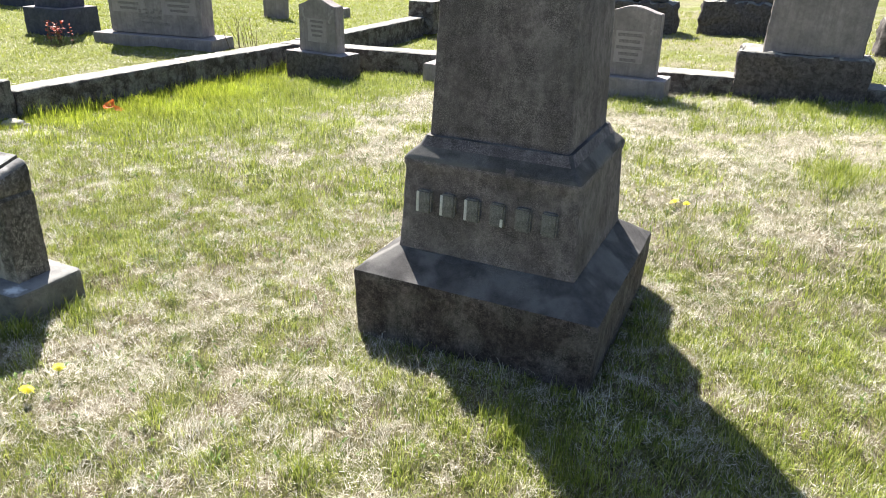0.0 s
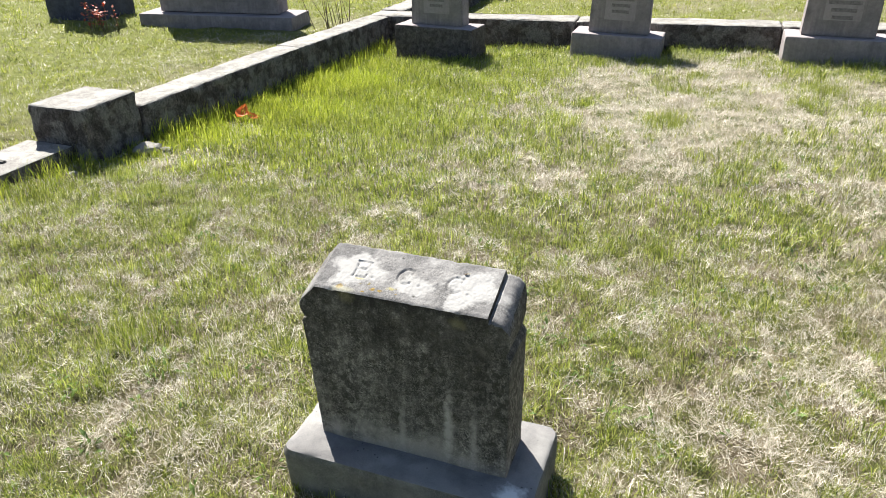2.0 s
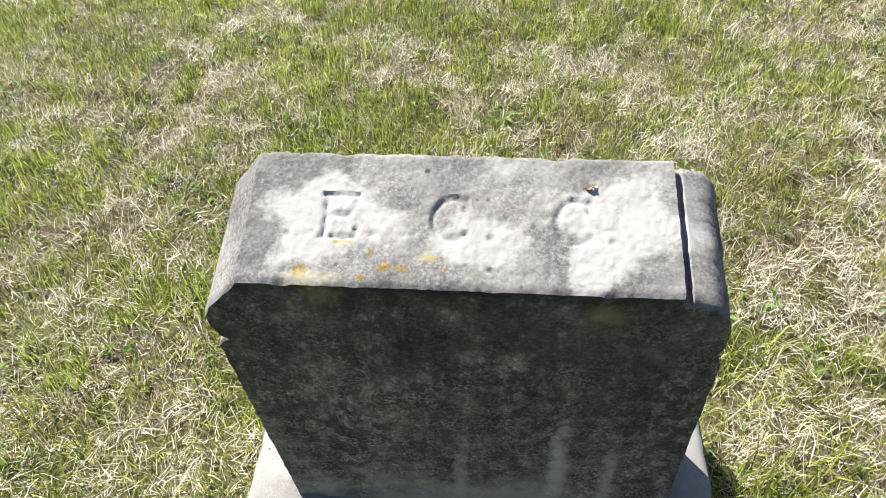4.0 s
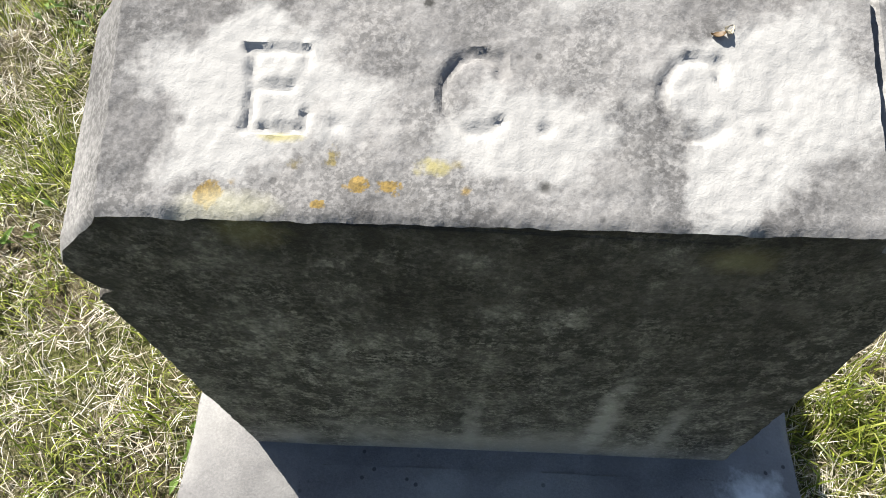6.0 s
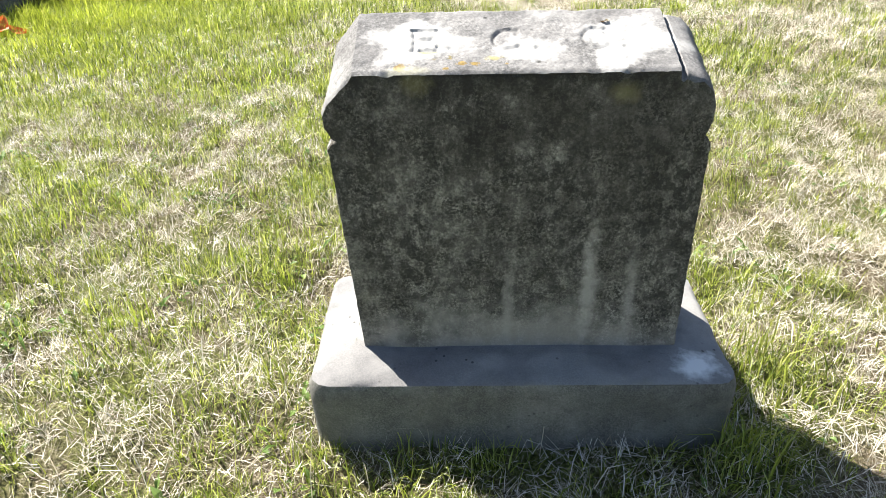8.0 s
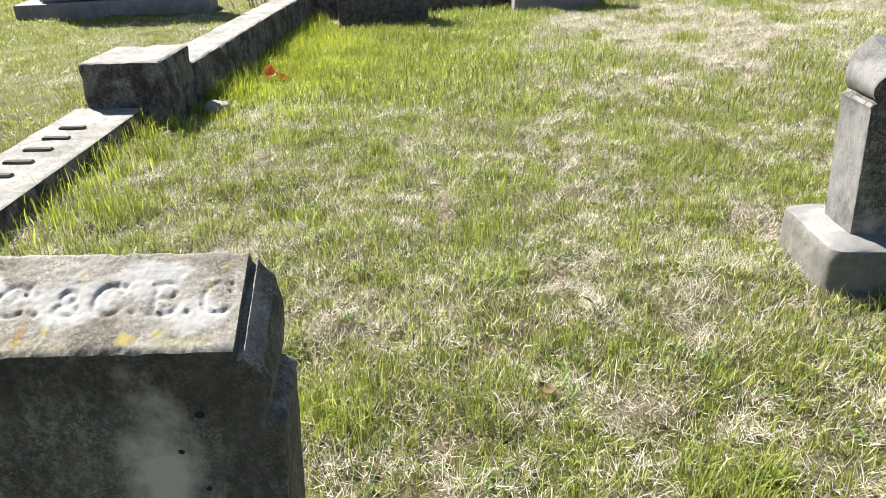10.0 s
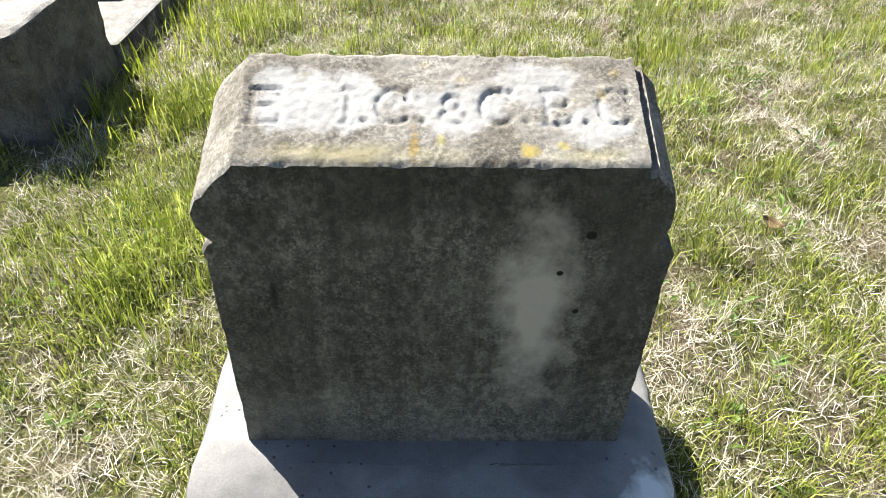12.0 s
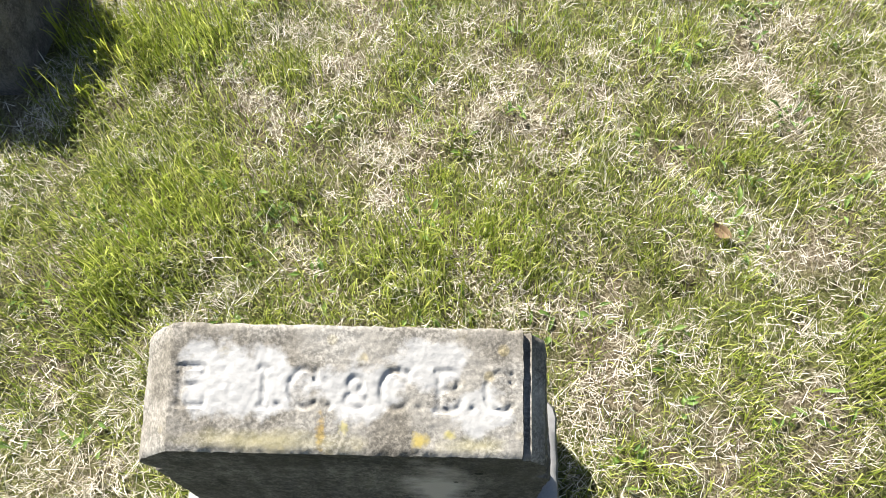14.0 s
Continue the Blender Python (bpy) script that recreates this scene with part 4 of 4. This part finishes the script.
    # long dead stalks against the stones
    x, y = sow(rnd, -2.2, 2.8, -1.5, 1.7, 900, lambda x, y: 0.9 * (hump(x, y, 2.0, 0.42, 0.7, 0.1) + hump(x, y, 2.56, 0.9, 0.1, 0.6) + hump(x, y, 0, -0.13, 0.4, 0.06) + hump(x, y, -1.75, -1.28, 0.4, 0.05)) + 0.05)
    n = len(x)
    blades("dry_stalks", STRAW, "long dry stalks lying at the foot of the stones", x, y, rnd.uniform(0.04, 0.11, n), rnd.uniform(0.001, 0.0022, n), rnd.uniform(0.5, 1.5, n), rnd)


lawn()


def weeds():
    """Low rosettes of broad leaves scattered in the lawn."""
    rnd = random.Random(9)
    bm = bmesh.new()
    for _ in range(800):
        cx, cy = rnd.uniform(-2.6, 3.4), rnd.uniform(-1.6, 3.6)
        if not clear(np.array([cx]), np.array([cy]))[0]:
            continue
        for _ in range(rnd.randint(4, 9)):
            a, l, w = rnd.uniform(0, 6.28), rnd.uniform(0.012, 0.042), rnd.uniform(0.006, 0.014)
            ox, oy = cx + rnd.gauss(0, 0.025), cy + rnd.gauss(0, 0.025)
            z = float(soil(ox, oy)) + 0.006
            d, p = Vector((math.cos(a), math.sin(a), rnd.uniform(0.2, 0.9))), Vector((-math.sin(a), math.cos(a), 0))
            o = Vector((ox, oy, z))
            v = [bm.verts.new(o + q) for q in (Vector((0, 0, 0)), d * l * 0.5 + p * w / 2 + Vector((0, 0, 0.003)), d * l * 0.55, d * l * 0.5 - p * w / 2 + Vector((0, 0, 0.003)), d * l - Vector((0, 0, l * 0.2)))]
            bm.faces.new((v[0], v[1], v[2])), bm.faces.new((v[0], v[2], v[3])), bm.faces.new((v[1], v[4], v[2])), bm.faces.new((v[2], v[4], v[3]))
    tagged(new("broadleaf_weeds", mesh_of(bm, "broadleaf_weeds", WEED, smooth=False)), "low broad-leaved weeds scattered through the lawn", "weeds", kind="stuff")


weeds()


def dandelion(x, y, h, r, tilt, seed):
    ob = thing("dandelion", pose(x, y, float(soil(x, y)), tilt, tilt * 0.5, seed * 50), "yellow dandelion flower open in the grass", "flower", "dandelions in the lawn")
    rnd = random.Random(seed)
    bm = bmesh.new()
    for ring, (n, rr, zz) in enumerate(((20, 1.0, 0.0), (16, 0.75, 0.004), (12, 0.5, 0.007), (8, 0.25, 0.009))):
        for i in range(n):
            a = 6.283 * (i + 0.5 * ring) / n + rnd.uniform(-0.1, 0.1)
            d, p = Vector((math.cos(a), math.sin(a), 0)), Vector((-math.sin(a), math.cos(a), 0))
            l = r * rr * rnd.uniform(0.85, 1.1)
            up = Vector((0, 0, zz + 0.25 * l * (1 - rr)))
            v = [bm.verts.new(q) for q in (d * 0.1 * l - p * 0.001 + Vector((0, 0, zz)), d * l - p * 0.0022 + up, d * l + p * 0.0022 + up, d * 0.1 * l + p * 0.001 + Vector((0, 0, zz)))]
            bm.faces.new(v)
    part("petals", bm, YELLOW, ob, "", pose(0, 0, h), smooth=False)
    bm = bmesh.new()
    bmesh.ops.create_cone(bm, cap_ends=True, segments=8, radius1=0.0022, radius2=0.0018, depth=h)
    bmesh.ops.translate(bm, vec=(0, 0, h / 2), verts=bm.verts)
    part("stem", bm, WEED, ob, "pale green stem")


for i, (x, y, h, r) in enumerate([(0.295, -0.409, 0.05, 0.019), (0.754, -0.253, 0.05, 0.021), (0.77, -0.406, 0.05, 0.023), (1.31, 1.26, 0.06, 0.018), (1.395, 1.36, 0.06, 0.015), (2.47, 2.4, 0.05, 0.027), (2.52, 2.41, 0.045, 0.02), (3.9, 3.9, 0.06, 0.03)]):
    dandelion(x, y, h, r, 12 + 5 * (i % 3), i)


def dead_leaf(x, y, z, size, mat, label, seed):
    rnd = random.Random(seed)
    bm = bmesh.new()
    n = 7
    grid = {}
    for i in range(n):
        for j in range(n):
            u, v = i / (n - 1) * 2 - 1, j / (n - 1) * 2 - 1
            w = 0.55 * (1 - abs(u) ** 1.7) + 0.05
            p = Vector((u * size, v * w * size, 0.35 * size * (u * u + 0.6 * v * v) + 0.2 * size * noise.noise(Vector((u * 2, v * 2, seed)))))
            grid[i, j] = bm.verts.new(p)
    for i in range(n - 1):
        for j in range(n - 1):
            bm.faces.new((grid[i, j], grid[i + 1, j], grid[i + 1, j + 1], grid[i, j + 1]))
    ob = new("dead_leaf", mesh_of(bm, "dead_leaf", mat))
    ob.matrix_world = pose(x, y, float(soil(x, y)) + z, rnd.uniform(-25, 25), rnd.uniform(-25, 25), rnd.uniform(0, 360))
    tagged(ob, label, "leaf", "dead leaves on the lawn")


dead_leaf(-2.44, 2.82, 0.075, 0.07, ORANGE, "crumpled orange dead leaf in long grass", 1)
dead_leaf(-2.38, 2.86, 0.06, 0.05, ORANGE, "crumpled orange dead leaf in long grass", 2)
dead_leaf(-1.105, -0.485, 0.02, 0.024, BROWN, "curled brown dead leaf on the lawn", 3)
dead_leaf(-2.45, 2.3, 0.03, 0.03, BROWN, "curled brown dead leaf beside the kerb", 4)
dead_leaf(-2.38, 2.25, 0.02, 0.03, BROWN, "curled brown dead leaf beside the kerb", 5)


def shoots(name, m, n, height, spread, mat, leaf, label, seed):
    """A clump of thin upright stems, with small leaves where a leaf material is given."""
    ob = thing(name, m, label, "plant")
    rnd = random.Random(seed)
    bm, lv = bmesh.new(), bmesh.new()
    for _ in range(n):
        b = Vector((rnd.gauss(0, spread), rnd.gauss(0, spread * 0.5), 0))
        t = b + Vector((rnd.gauss(0, 0.07), rnd.gauss(0, 0.05), height * rnd.uniform(0.6, 1.1)))
        r = 0.005
        a = [bm.verts.new(b + Vector((r * math.cos(k * 2.1), r * math.sin(k * 2.1), 0))) for k in range(3)]
        c = [bm.verts.new(t + Vector((r * 0.5 * math.cos(k * 2.1), r * 0.5 * math.sin(k * 2.1), 0))) for k in range(3)]
        for k in range(3):
            bm.faces.new((a[k], a[(k + 1) % 3], c[(k + 1) % 3], c[k]))
        if leaf:
            for _ in range(10):
                q = b.lerp(t, rnd.uniform(0.2, 1))
                d = Vector((rnd.gauss(0, 1), rnd.gauss(0, 1), rnd.gauss(0.3, 0.5))).normalized() * rnd.uniform(0.03, 0.06)
                s = d.cross(Vector((0, 0, 1))) * 0.3
                lv.faces.new([lv.verts.new(q + p) for p in (Vector(), d * 0.5 + s, d, d * 0.5 - s)])
    part("stems", bm, mat, ob, smooth=False)
    if leaf:
        part("leaves", lv, leaf, ob, smooth=False)
    else:
        lv.free()


shoots("red_shoots", pose(-5.5, 4.8, 0.0), 14, 0.3, 0.12, TWIG, REDLEAF, "clump of young red shoots beside the pedestal", 1)
shoots("bare_shrub", pose(-3.15, 5.5, 0.0), 12, 0.42, 0.09, TWIG, None, "bare thin stems of a small shrub", 2)


def pebble(x, y, size, mat, label, seed):
    bm = bmesh.new()
    bmesh.ops.create_icosphere(bm, subdivisions=3, radius=1)
    bmesh.ops.scale(bm, vec=(size, size * 0.7, size * 0.4), verts=bm.verts)
    roughen(bm, size * 0.25, 1.2 / size, seed)
    ob = new("loose_stone", mesh_of(bm, "loose_stone", mat))
    ob.matrix_world = pose(x, y, float(soil(x, y)) + size * 0.25, 0, 0, seed * 70)
    tagged(ob, label, "stone", "loose stones by the kerb")


pebble(-2.52, 1.97, 0.09, KERB_TOP, "pale broken stone lying at the foot of the post", 1)
pebble(-2.43, 2.03, 0.045, KERB_TOP, "small pale stone in the grass", 2)
pebble(-2.62, 1.5, 0.03, KERB_TOP, "small pale stone beside the step", 3)

dead_leaf(0.108, 0.107, 0.6145 - float(soil(0.108, 0.107)), 0.0045, BROWN, "tiny curled brown leaf scrap on the stone top", 6)
dead_leaf(0.113, 0.11, 0.615 - float(soil(0.113, 0.11)), 0.005, STRAW, "tiny pale leaf scrap on the stone top", 7)
